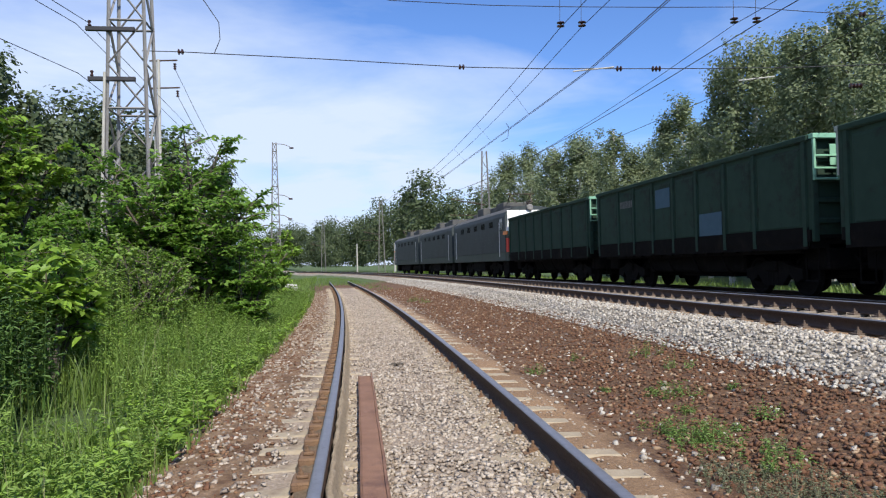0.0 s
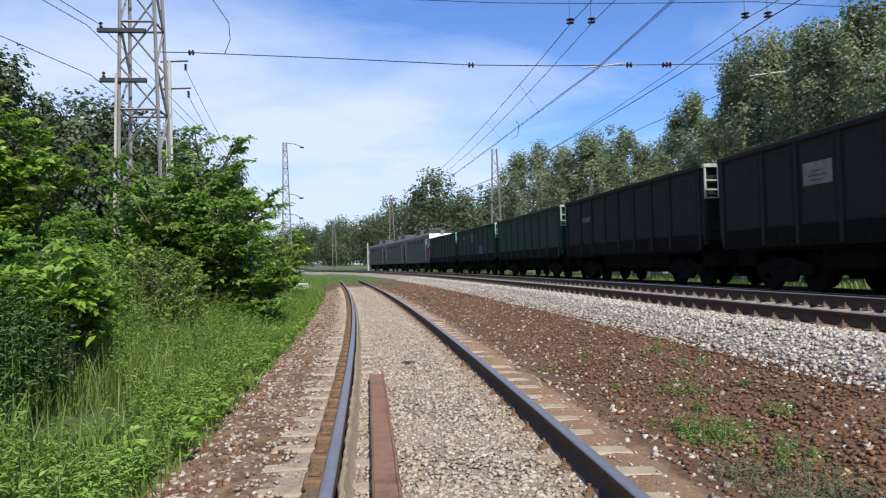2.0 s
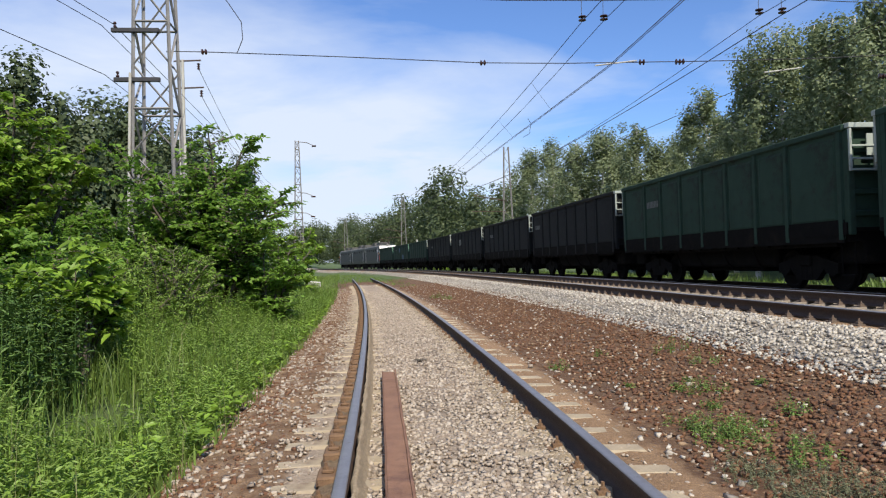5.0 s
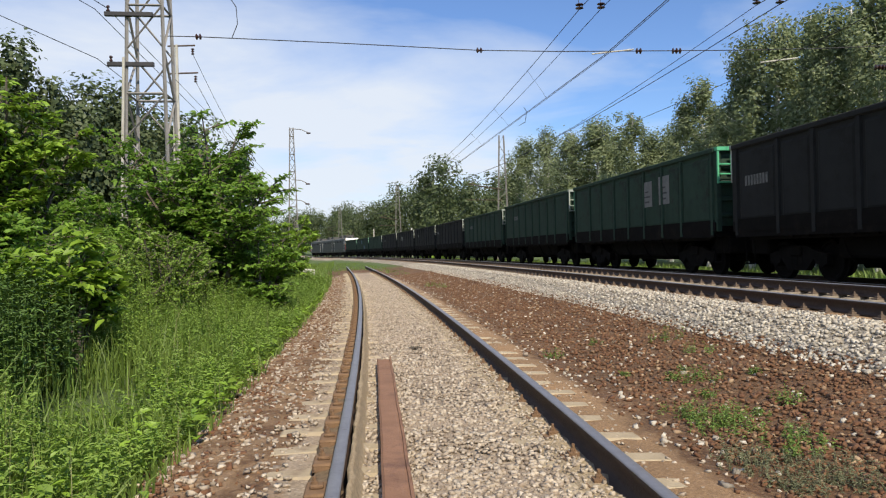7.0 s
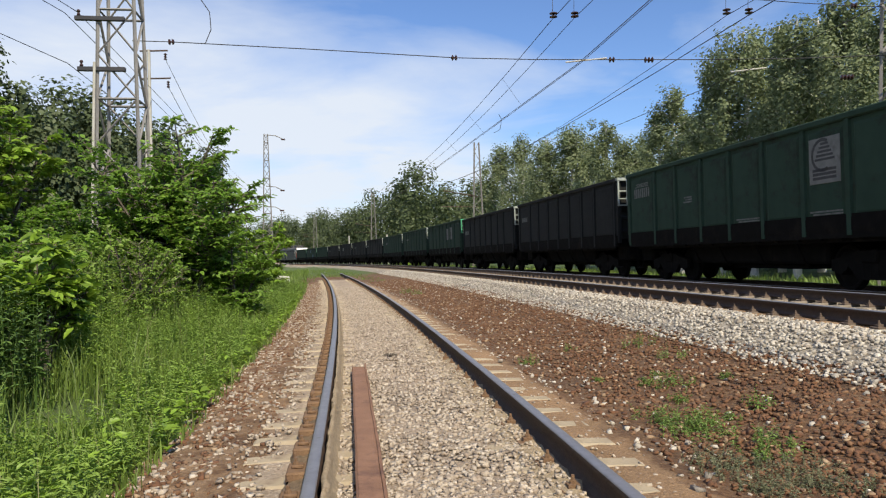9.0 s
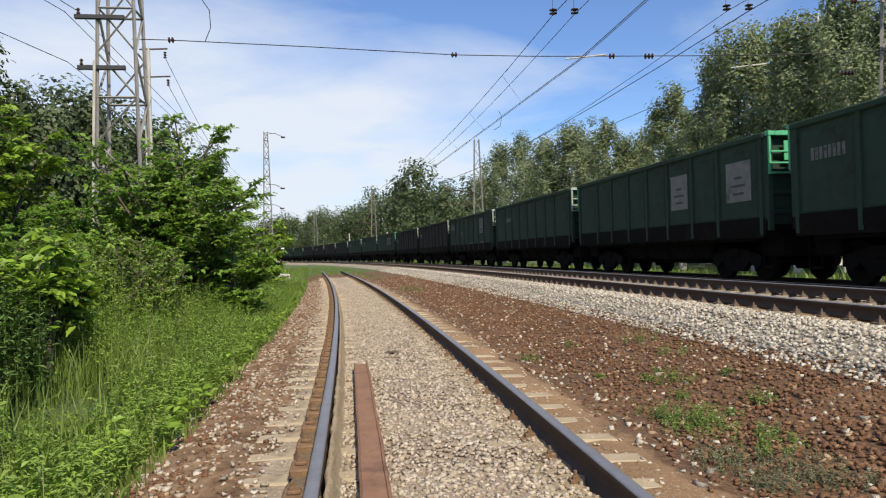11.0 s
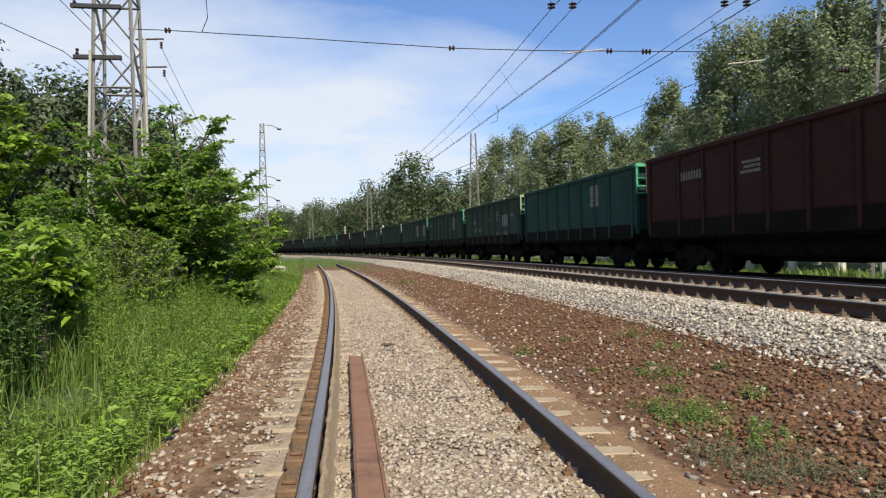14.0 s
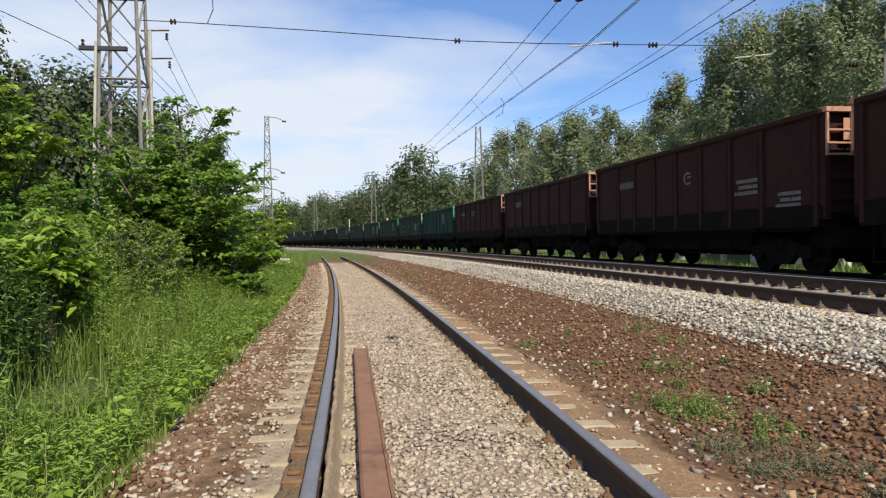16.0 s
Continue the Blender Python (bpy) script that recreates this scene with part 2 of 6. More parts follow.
class Shape:
    """Collects boxes, tubes and swept forms into one mesh."""
    def __init__(self):
        self.v, self.f, self.i = [], [], []

    def add(self, verts, faces, mi=0):
        n = len(self.v)
        self.v.extend(tuple(v) for v in verts)
        self.f.extend(tuple(n + k for k in f) for f in faces)
        self.i.extend([mi] * len(faces))

    def box(self, x0, x1, y0, y1, z0, z1, mi=0, bevel=0.0, m=None):
        if bevel <= 0:
            v = [(x, y, z) for z in (z0, z1) for y in (y0, y1) for x in (x0, x1)]
            f = [(0, 2, 3, 1), (4, 5, 7, 6), (0, 1, 5, 4), (2, 6, 7, 3), (0, 4, 6, 2), (1, 3, 7, 5)]
        else:
            bm = bmesh.new()
            bmesh.ops.create_cube(bm, size=1.0)
            for q in bm.verts:
                q.co = ((x0 + x1) / 2 + q.co.x * (x1 - x0), (y0 + y1) / 2 + q.co.y * (y1 - y0), (z0 + z1) / 2 + q.co.z * (z1 - z0))
            bmesh.ops.bevel(bm, geom=bm.edges[:], offset=bevel, segments=1, affect="EDGES")
            bm.verts.index_update()
            v = [q.co[:] for q in bm.verts]
            f = [tuple(q.index for q in face.verts) for face in bm.faces]
            bm.free()
        if m is not None:
            v = [(m @ Vector(q))[:] for q in v]
        self.add(v, f, mi)

    def tube(self, pts, radii, sides=6, mi=0, caps=True):
        pts = [Vector(p) for p in pts]
        if not isinstance(radii, (list, tuple)):
            radii = [radii] * len(pts)
        v, f = [], []
        for k, p in enumerate(pts):
            d = (pts[min(k + 1, len(pts) - 1)] - pts[max(k - 1, 0)]).normalized()
            up = Vector((0, 0, 1)) if abs(d.z) < 0.9 else Vector((1, 0, 0))
            a = d.cross(up).normalized()
            b = a.cross(d)
            for s in range(sides):
                w = 2 * math.pi * s / sides
                v.append((p + (a * math.cos(w) + b * math.sin(w)) * radii[k])[:])
        for k in range(len(pts) - 1):
            for s in range(sides):
                t = (s + 1) % sides
                f.append((k * sides + s, k * sides + t, (k + 1) * sides + t, (k + 1) * sides + s))
        if caps:
            f.append(tuple(range(sides - 1, -1, -1)))
            f.append(tuple(range((len(pts) - 1) * sides, len(pts) * sides)))
        self.add(v, f, mi)

    def angle(self, a, b, w=0.08, mi=0):
        """A square steel bar from a to b."""
        self.tube([a, b], w * 0.62, 4, mi)

    def lathe(self, prof, sides=16, mi=0, m=None):
        """prof: (radius, height) pairs about z."""
        v, f = [], []
        for r, z in prof:
            for s in range(sides):
                w = 2 * math.pi * s / sides
                v.append((r * math.cos(w), r * math.sin(w), z))
        for k in range(len(prof) - 1):
            for s in range(sides):
                t = (s + 1) % sides
                f.append((k * sides + s, k * sides + t, (k + 1) * sides + t, (k + 1) * sides + s))
        if prof[0][0] > 0.001:
            f.append(tuple(range(sides - 1, -1, -1)))
        if prof[-1][0] > 0.001:
            f.append(tuple(range((len(prof) - 1) * sides, len(prof) * sides)))
        if m is not None:
            v = [(m @ Vector(q))[:] for q in v]
        self.add(v, f, mi)

    def mesh(self, name, mats, smooth=False):
        return mesh_of(name, self.v, self.f, mats, smooth, self.i)


# ---- the lines of the tracks ----
def curve_line(x0, heading, k0, k1, s):
    s = np.asarray(s, dtype=float)
    g = np.arange(-420, 420.01, 0.5)
    gc = np.clip(g, -60, 420)
    th = heading + k0 * gc + k1 * gc * gc / 2
    x = np.concatenate([[0], np.cumsum(-np.sin((th[1:] + th[:-1]) / 2) * 0.5)])
    y = np.concatenate([[0], np.cumsum(np.cos((th[1:] + th[:-1]) / 2) * 0.5)])
    i = len(g) // 2
    x, y = x - x[i] + x0, y - y[i]
    return np.interp(s, g, x), np.interp(s, g, y), np.interp(s, g, th)


def siding(s, d=0.0):
    """The low side track: place and heading at s metres along, d metres to the right."""
    sc = np.minimum(s, 62.0)
    x, y, th = curve_line(0.513, 0.1048, 0.002325, -0.0000405, sc)
    over = np.asarray(s) - sc
    x, y = x - np.sin(th) * over, y + np.cos(th) * over
    return x + d * np.cos(th), y + d * np.sin(th), th


def main(s, d=0.0):
    """The far main track, on which the train runs; the near main track lies at d = -4.1."""
    x, y, th = curve_line(11.40, 0.114, 0.001307, 0.0000000, s)
    return x + d * np.cos(th), y + d * np.sin(th), th


Z_NEAR_L, Z_NEAR_R, Z_TRAIN = 0.385, 0.452, 0.275   # rail tops above the siding's
GAUGE = 0.795
_s = np.arange(-200, 400, 0.5)
_mx, _my, _mt = main(_s)
_nx, _ny, _nt = siding(np.arange(-30, 120, 0.5))


def offset_from(xs, ys, px, py, pt):
    """Signed distance to the right of a line, for arrays of points."""
    out = np.empty(len(xs))
    for a in range(0, len(xs), 4000):
        dx, dy = xs[a:a + 4000, None] - px[None], ys[a:a + 4000, None] - py[None]
        i = (dx * dx + dy * dy).argmin(1)
        k = np.arange(len(i))
        out[a:a + 4000] = dx[k, i] * np.cos(pt[i]) + dy[k, i] * np.sin(pt[i])
    return out


def d_main(xs, ys):
    return offset_from(np.atleast_1d(np.asarray(xs, float)), np.atleast_1d(np.asarray(ys, float)), _mx, _my, _mt)


def d_side(xs, ys):
    return offset_from(np.atleast_1d(np.asarray(xs, float)), np.atleast_1d(np.asarray(ys, float)), _nx, _ny, _nt)


def step(v, a, b):
    u = np.clip((v - a) / (b - a), 0, 1)
    return u * u * (3 - 2 * u)


def ground_height(xs, ys):
    xs, ys = np.atleast_1d(np.asarray(xs, float)), np.atleast_1d(np.asarray(ys, float))
    dm, dn = d_main(xs, ys), d_side(xs, ys)
    z = np.interp(dm, [-60, -9.4, -8.2, -6.8, -5.9, -5.0, -4.6, -3.6, -2.9, -2.3, 2.2, 3.8, 6, 30, 90],
                  [-0.45, -0.30, -0.22, -0.07, 0.185, 0.18, 0.215, 0.225, 0.19, 0.06, 0.06, -0.25, -0.5, -0.3, 2.0])
    bed = np.interp(dn, [-7, -2.6, -1.7, -1.3, 0.85, 1.05, 1.3, 1.9], [-0.55, -0.36, -0.232, -0.203, -0.208, -0.197, -0.198, -0.235])
    w = step(-dn, -2.2, -1.2) * step(-dm, 5.5, 8.0)
    z = z * (1 - w) + bed * w
    left = step(-dn, 5.0, 16.0)
    z = z + left * 0.9 + step(-dn, 20, 60) * 3.0
    far = step(ys, 150, 330)
    return z + far * step(-dm, -10, 90) * 3


# ---- ground ----
def ground_material():
    m = bpy.data.materials.new("ground_soil_gravel_grass")
    m.use_nodes = True
    n, l = m.node_tree.nodes, m.node_tree.links
    b = n["Principled BSDF"]
    b.inputs["Roughness"].default_value = 0.95
    tex = n.new("ShaderNodeTexCoord")

    def speckle(scale, cols, detail=3):
        v = n.new("ShaderNodeTexVoronoi")
        v.inputs["Scale"].default_value = scale
        l.new(tex.outputs["Object"], v.inputs["Vector"])
        s = n.new("ShaderNodeSeparateColor")
        l.new(v.outputs["Color"], s.inputs[0])
        r = n.new("ShaderNodeValToRGB")
        e = r.color_ramp.elements
        while len(e) < len(cols):
            e.new(0.5)
        for i, c in enumerate(cols):
            e[i].position, e[i].color = i / (len(cols) - 1), (*c, 1)
        l.new(s.outputs[0], r.inputs[0])
        return r.outputs[0], v.outputs["Distance"]

    def blotch(scale):
        t = n.new("ShaderNodeTexNoise")
        t.inputs["Scale"].default_value, t.inputs["Detail"].default_value, t.inputs["Roughness"].default_value = scale, 8, 0.7
        l.new(tex.outputs["Object"], t.inputs["Vector"])
        return t.outputs["Fac"]

    def zone(name, soft=0.25):
        a = n.new("ShaderNodeAttribute")
        a.attribute_name = name
        add = n.new("ShaderNodeMath"); add.operation = "ADD"
        l.new(a.outputs["Fac"], add.inputs[0])
        l.new(blotch(3.5), add.inputs[1])
        r = n.new("ShaderNodeMapRange")
        r.inputs["From Min"].default_value, r.inputs["From Max"].default_value = 1.0 - soft / 2, 1.0 + soft / 2
        l.new(add.outputs[0], r.inputs["Value"])
        return r.outputs[0]

    def mix(f, a, c):
        x = n.new("ShaderNodeMix"); x.data_type = "RGBA"
        l.new(f, x.inputs["Factor"]); l.new(a, x.inputs["A"]); l.new(c, x.inputs["B"])
        return x.outputs["Result"]

    soil, _ = speckle(9, [(0.045, 0.075, 0.018), (0.075, 0.12, 0.028), (0.06, 0.09, 0.025)])
    brown, db = speckle(38, [(0.07, 0.033, 0.015), (0.108, 0.053, 0.024), (0.148, 0.08, 0.039), (0.084, 0.04, 0.019), (0.20, 0.13, 0.075)])
    grey, dg = speckle(24, [(0.16, 0.14, 0.115), (0.31, 0.28, 0.24), (0.21, 0.175, 0.135), (0.41, 0.375, 0.32)])
    fine, df = speckle(60, [(0.22, 0.17, 0.125), (0.33, 0.265, 0.205), (0.27, 0.205, 0.15), (0.42, 0.35, 0.275)])
    col = mix(zone("brown"), soil, brown)
    col = mix(zone("fine"), col, fine)
    sand, _ = speckle(85, [(0.19, 0.115, 0.062), (0.27, 0.168, 0.092), (0.23, 0.14, 0.076), (0.33, 0.22, 0.13)])
    col = mix(zone("grey"), col, grey)
    col = mix(zone("sand"), col, sand)
    bt = n.new("ShaderNodeTexNoise")
    bt.inputs["Scale"].default_value, bt.inputs["Detail"].default_value = 0.8, 7
    l.new(tex.outputs["Object"], bt.inputs["Vector"])
    mr = n.new("ShaderNodeMapRange")
    mr.inputs["From Min"].default_value, mr.inputs["From Max"].default_value = 0.3, 0.7
    mr.inputs["To Min"].default_value, mr.inputs["To Max"].default_value = 0.78, 1.18
    l.new(bt.outputs["Fac"], mr.inputs["Value"])
    hs = n.new("ShaderNodeHueSaturation")
    l.new(mr.outputs[0], hs.inputs["Value"]); l.new(col, hs.inputs["Color"])
    l.new(hs.outputs[0], b.inputs["Base Color"])
    bp = n.new("ShaderNodeBump")
    bp.inputs["Strength"].default_value, bp.inputs["Distance"].default_value = 0.9, 0.03
    l.new(blotch(26), bp.inputs["Height"]); l.new(bp.outputs[0], b.inputs["Normal"])
    return m


def build_ground():
    gx = np.concatenate([np.arange(-2400, -80, 160), np.arange(-80, -24, 4), np.arange(-24, -9, 0.8), np.arange(-9, 16, 0.22), np.arange(16, 40, 2), np.arange(40, 100, 6), np.arange(100, 2500, 160)])
    gy = np.concatenate([np.arange(-2400, -60, 180), np.arange(-60, -2, 4), np.arange(-2, 30, 0.25), np.arange(30, 90, 0.8), np.arange(90, 260, 4), np.arange(260, 420, 20), np.arange(420, 2600, 180)])
    X, Y = np.meshgrid(gx, gy)
    x, y = X.ravel(), Y.ravel()
    z = ground_height(x, y)
    near = (abs(x) < 20) & (y < 80) & (y > -4)
    rough = np.array([noise.noise((a * 1.3, b * 1.3, 0.0)) * 0.016 + noise.noise((a * 5, b * 5, 3.0)) * 0.012 if k else 0.0 for a, b, k in zip(x, y, near)])
    dm, dn = d_main(x, y), d_side(x, y)
    z = z + rough
    nx, ny = len(gx), len(gy)
    i = np.arange(nx * ny).reshape(ny, nx)
    f = np.stack([i[:-1, :-1], i[:-1, 1:], i[1:, 1:], i[1:, :-1]], -1).reshape(-1, 4)
    me = mesh_of("ground", np.stack([x, y, z], 1), f, ground_material(), True)
    in_side = step(-abs(dn), -2.9, -2.2) * (y < 60)
    brown = np.maximum(step(dn, -3.0, -2.2) * step(-dm, 6.0, 6.6), 0)
    brown = brown * (1 - 0.75 * step(y, 40, 75)) * step(-y, -110, -70)
    # the bed of the side track fades under grass as it goes off
    fine = np.maximum(step(dn, -1.3, -1.0) * step(-dn, -1.3, -0.95), 0.42 * step(dn, -2.8, -2.3) * step(-dn, 1.0, 1.5)) * (1 - step(y, 40, 58))
    grey = step(dm, -7.05, -6.3) * step(-dm, -3.6, -2.6)
    # smooth tan sand beside the side track's rail and along the near main rail
    sand = np.maximum(step(dn, 0.8, 1.0) * step(-dn, -1.75, -1.2) * (1 - step(y, 34, 50)) * 0.85, step(dm, -5.5, -5.25) * step(-dm, 4.5, 4.9))
    sand = np.maximum(sand, 0.5 * step(dn, -2.4, -2.1) * step(-dn, 0.95, 1.2) * (1 - step(y, 40, 55)))
    for key, val in (("brown", brown), ("fine", fine), ("grey", grey), ("sand", sand)):
        a = me.attributes.new(key, "FLOAT", "POINT")
        a.data.foreach_set("value", val.astype(np.float32))
    ob = new("ground", me)
    tagged(ob, "railway ground of brown stony earth, pale ballast and grass", "ground", kind="structure")


build_ground()

# ---- rails and sleepers ----
# half profile of a heavy rail: x, z below the running surface; the last edge is the running top
RAIL = [(-0.075, -0.18), (-0.075, -0.168), (-0.02, -0.152), (-0.009, -0.135), (-0.009, -0.055), (-0.036, -0.038), (-0.0375, -0.010), (-0.030, -0.001),
        (0.030, -0.001), (0.0375, -0.010), (0.036, -0.038), (0.009, -0.055), (0.009, -0.135), (0.02, -0.152), (0.075, -0.168), (0.075, -0.18)]


def rail_mesh(line, s0, s1, d, z, ds=0.6):
    s = np.arange(s0, s1 + ds, ds)
    x, y, th = line(s, d)
    k = len(RAIL)
    v = np.empty((len(s), k, 3))
    for j, (u, h) in enumerate(RAIL):
        v[:, j, 0], v[:, j, 1], v[:, j, 2] = x + u * np.cos(th), y + u * np.sin(th), z + h
    i = np.arange(len(s) * k).reshape(len(s), k)
    f, mi = [], []
    for j in range(k):
        a, b, c, e = i[:-1, j], i[:-1, (j + 1) % k], i[1:, (j + 1) % k], i[1:, j]
        f.append(np.stack([a, b, c, e], 1)); mi += [1 if 6 <= j <= 8 else 0] * (len(s) - 1)
    return mesh_of("rail", v.reshape(-1, 3), np.concatenate(f), [RAIL_SIDE, RAIL_TOP], False, mi)


def sleeper_mesh(mat, half=1.35):
    """Pre-stressed concrete sleeper: thick under the rails, waisted, ends sloped."""
    xs = [-half, -half + 0.05, -1.05, -0.55, -0.25, 0.25, 0.55, 1.05, half - 0.05, half]
    tops = [-0.05, -0.012, 0.0, 0.0, -0.045, -0.045, 0.0, 0.0, -0.012, -0.05]
    v, f = [], []
    for x, t in zip(xs, tops):
        v += [(x, -0.14, -0.2), (x, -0.105, t - 0.025), (x, -0.08, t), (x, 0.08, t), (x, 0.105, t - 0.025), (x, 0.14, -0.2)]
    for k in range(len(xs) - 1):
        for j in range(5):
            a = k * 6 + j
            f.append((a, a + 6, a + 7, a + 1))
    f += [tuple(range(5, -1, -1))[::-1], tuple(range(len(v) - 6, len(v)))[::-1]]
    return mesh_of("sleeper", v, f, mat)


def clip_mesh(mat=RUST_PLATE):
    """Baseplate, clamp and bolt on both sides of one rail seat."""
    sh = Shape()
    sh.box(-0.19, 0.19, -0.08, 0.08, 0.0, 0.022)
    for sx in (-1, 1):
        x = sx * 0.115
        sh.box(x - 0.035, x + 0.035, -0.03, 0.03, 0.022, 0.05)
        sh.tube([(x, 0, 0.05), (x, 0, 0.10)], 0.011, 6)
        sh.tube([(x, 0, 0.05), (x, 0, 0.07)], 0.02, 6)
    return sh.mesh("rail_fastening", mat)


def outer_clip_mesh():
    """Thick rusty baseplate end on the outer side of a rail, with clamp and bolt; the inner side lies buried."""
    sh = Shape()
    sh.box(-0.18, -0.045, -0.115, 0.115, 0.0, 0.082, bevel=0.012)
    sh.box(-0.15, -0.075, -0.035, 0.035, 0.082, 0.105, bevel=0.006)
    sh.tube([(-0.125, 0, 0.10), (-0.125, 0, 0.145)], 0.012, 6)
    sh.tube([(-0.125, 0, 0.10), (-0.125, 0, 0.12)], 0.021, 6)
    return sh.mesh("rail_fastening", RUST_PLATE)


def track(name, label, line, s0, s1, z, mat, n_parts, drop=0.19, clips=True, outer=False):
    top = thing(name, label, "railway track", kind="structure")
    zl, zr = z
    part("rail", rail_mesh(line, s0, s1, -GAUGE, zl), top)
    part("rail", rail_mesh(line, s0, s1, GAUGE, zr), top)
    sm, cm = sleeper_mesh(mat), clip_mesh(RUST_PLATE if outer else RUST_CLIP)
    om = outer_clip_mesh() if outer else cm
    rng = random.Random(name)
    for k in range(n_parts):
        s = s0 + 0.3 + k * 0.545
        if s > s1:
            break
        x, y, th = line(s)
        tilt = math.degrees(math.atan2(zr - zl, 2 * GAUGE))
        sl = part("sleeper", sm, top, m=pose(x, y, (zl + zr) / 2 - drop + rng.uniform(-0.006, 0.006), 0, -tilt, math.degrees(th) + rng.uniform(-0.9, 0.9)))
        if clips:
            for sgn, plate in ((-1, om), (1, cm)):
                part("rail_fastening", plate, sl, m=pose(sgn * GAUGE, 0, -0.002))
    return top


PACKED = material("packed_fine_gravel", (0.20, 0.15, 0.095), (0.37, 0.295, 0.20), 0.95, 0, 34, 0.9, 55, spread=0.35)
SIDING = track("siding_track", "old single side track with dark rails and half-buried sleepers", siding, -24.0, 64, (0, 0), SLEEPER, 135, outer=True)
def packed_strip(name, label, prof, mat, seed, s1=46.0, rough=0.007):
    """Dirt packed along a rail of the side track; prof: metres from the middle of the track, height."""
    ss = np.arange(-0.5, s1, 0.12)
    rr = np.random.RandomState(seed)
    v = np.empty((len(ss), len(prof), 3))
    for j, (d, z) in enumerate(prof):
        wob = rr.normal(0, rough, len(ss)) * (0 < j)
        x, y, th = siding(ss, d)
        v[:, j, 0], v[:, j, 1], v[:, j, 2] = x + wob * 2, y, z + wob
    i = np.arange(v.shape[0] * v.shape[1]).reshape(v.shape[:2])
    f = np.concatenate([np.stack([i[:-1, j], i[:-1, j + 1], i[1:, j + 1], i[1:, j]], 1) for j in range(len(prof) - 1)])
    part(name, mesh_of(name, v.reshape(-1, 3), f, mat, True), SIDING, label)


packed_strip("gravel_fillet", "tan dirt packed against the rail", [(-0.738, -0.14), (-0.736, -0.040), (-0.722, -0.036), (-0.706, -0.060), (-0.69, -0.14), (-0.66, -0.19), (-0.62, -0.23)], PACKED, 9, 46.0, 0.003)
packed_strip("dirt_ridge", "rusty dirt along the outer side of the rail", [(-0.99, -0.23), (-0.972, -0.165), (-0.955, -0.155), (-0.90, -0.152), (-0.845, -0.13), (-0.80, -0.15)], RAIL_DIRT, 10, 52.0, 0.009)
packed_strip("dirt_ridge", "gravel packed along the inner side of the rail", [(0.48, -0.235), (0.56, -0.190), (0.63, -0.165), (0.70, -0.160), (0.74, -0.16)], PACKED, 12)
track("main_track_near", "empty main track with dark rusty rails on pale ballast", lambda s, d=0.0: main(s, d - 4.1), -40.0, 330, (Z_NEAR_L, Z_NEAR_R), SLEEPER_MAIN, 250)
track("main_track_far", "main track under the freight train", main, -60.0, 340, (Z_TRAIN, Z_TRAIN), SLEEPER_MAIN, 120, clips=False)

# ---- the train ----
WAGON = 13.92


def paint(name, base, base2, stain):
    return material(name, base, base2, 0.85, 0.0, 1.6, 0.15, 30, stain=stain, stain_scale=1.1, stain_at=0.53, spec=0.18)


# sides and end sheets: their shade is put into these dark colours
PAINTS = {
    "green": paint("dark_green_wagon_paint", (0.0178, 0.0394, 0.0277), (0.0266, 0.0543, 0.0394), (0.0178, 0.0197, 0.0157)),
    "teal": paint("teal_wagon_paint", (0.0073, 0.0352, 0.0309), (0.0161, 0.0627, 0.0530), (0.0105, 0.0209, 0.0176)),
    "grey": paint("shaded_grey_wagon_paint", (0.0120, 0.0135, 0.0142), (0.0192, 0.0213, 0.0213), (0.0092, 0.0085, 0.0078)),
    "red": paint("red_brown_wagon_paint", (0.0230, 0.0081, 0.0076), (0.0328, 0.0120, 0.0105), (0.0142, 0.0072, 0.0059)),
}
# ladder frames: sun on the upper end wall is put into these bright colours
SUNLIT_END_PAINT = {
    "mint": paint("sunlit_mint_end_paint", (0.16, 0.36, 0.24), (0.24, 0.44, 0.32), (0.06, 0.11, 0.08)),
    "green": paint("sunlit_green_end_paint", (0.05, 0.30, 0.16), (0.09, 0.38, 0.22), (0.03, 0.10, 0.06)),
    "grey": paint("sunlit_grey_end_paint", (0.26, 0.30, 0.28), (0.34, 0.38, 0.35), (0.10, 0.10, 0.09)),
    "lime": paint("sunlit_lime_end_paint", (0.24, 0.33, 0.17), (0.34, 0.42, 0.25), (0.10, 0.13, 0.07)),
    "red": paint("sunlit_rust_red_end_paint", (0.34, 0.16, 0.11), (0.44, 0.25, 0.19), (0.14, 0.065, 0.045)),
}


def wheelset_mesh():
    sh = Shape()
    sh.tube([(-0.95, 0, 0), (0.95, 0, 0)], 0.08, 8)
    for s in (-1, 1):
        m = Matrix.Translation((s * GAUGE, 0, 0)) @ Matrix.Rotation(radians(90 * s), 4, "Y")
        sh.lathe([(0.10, -0.09), (0.16, -0.08), (0.38, -0.045), (0.41, -0.075), (0.505, -0.075), (0.505, -0.045), (0.478, -0.035), (0.470, 0.055), (0.41, 0.06), (0.37, 0.02), (0.17, 0.05), (0.12, 0.10)], 24, 0, m)
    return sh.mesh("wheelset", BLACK)


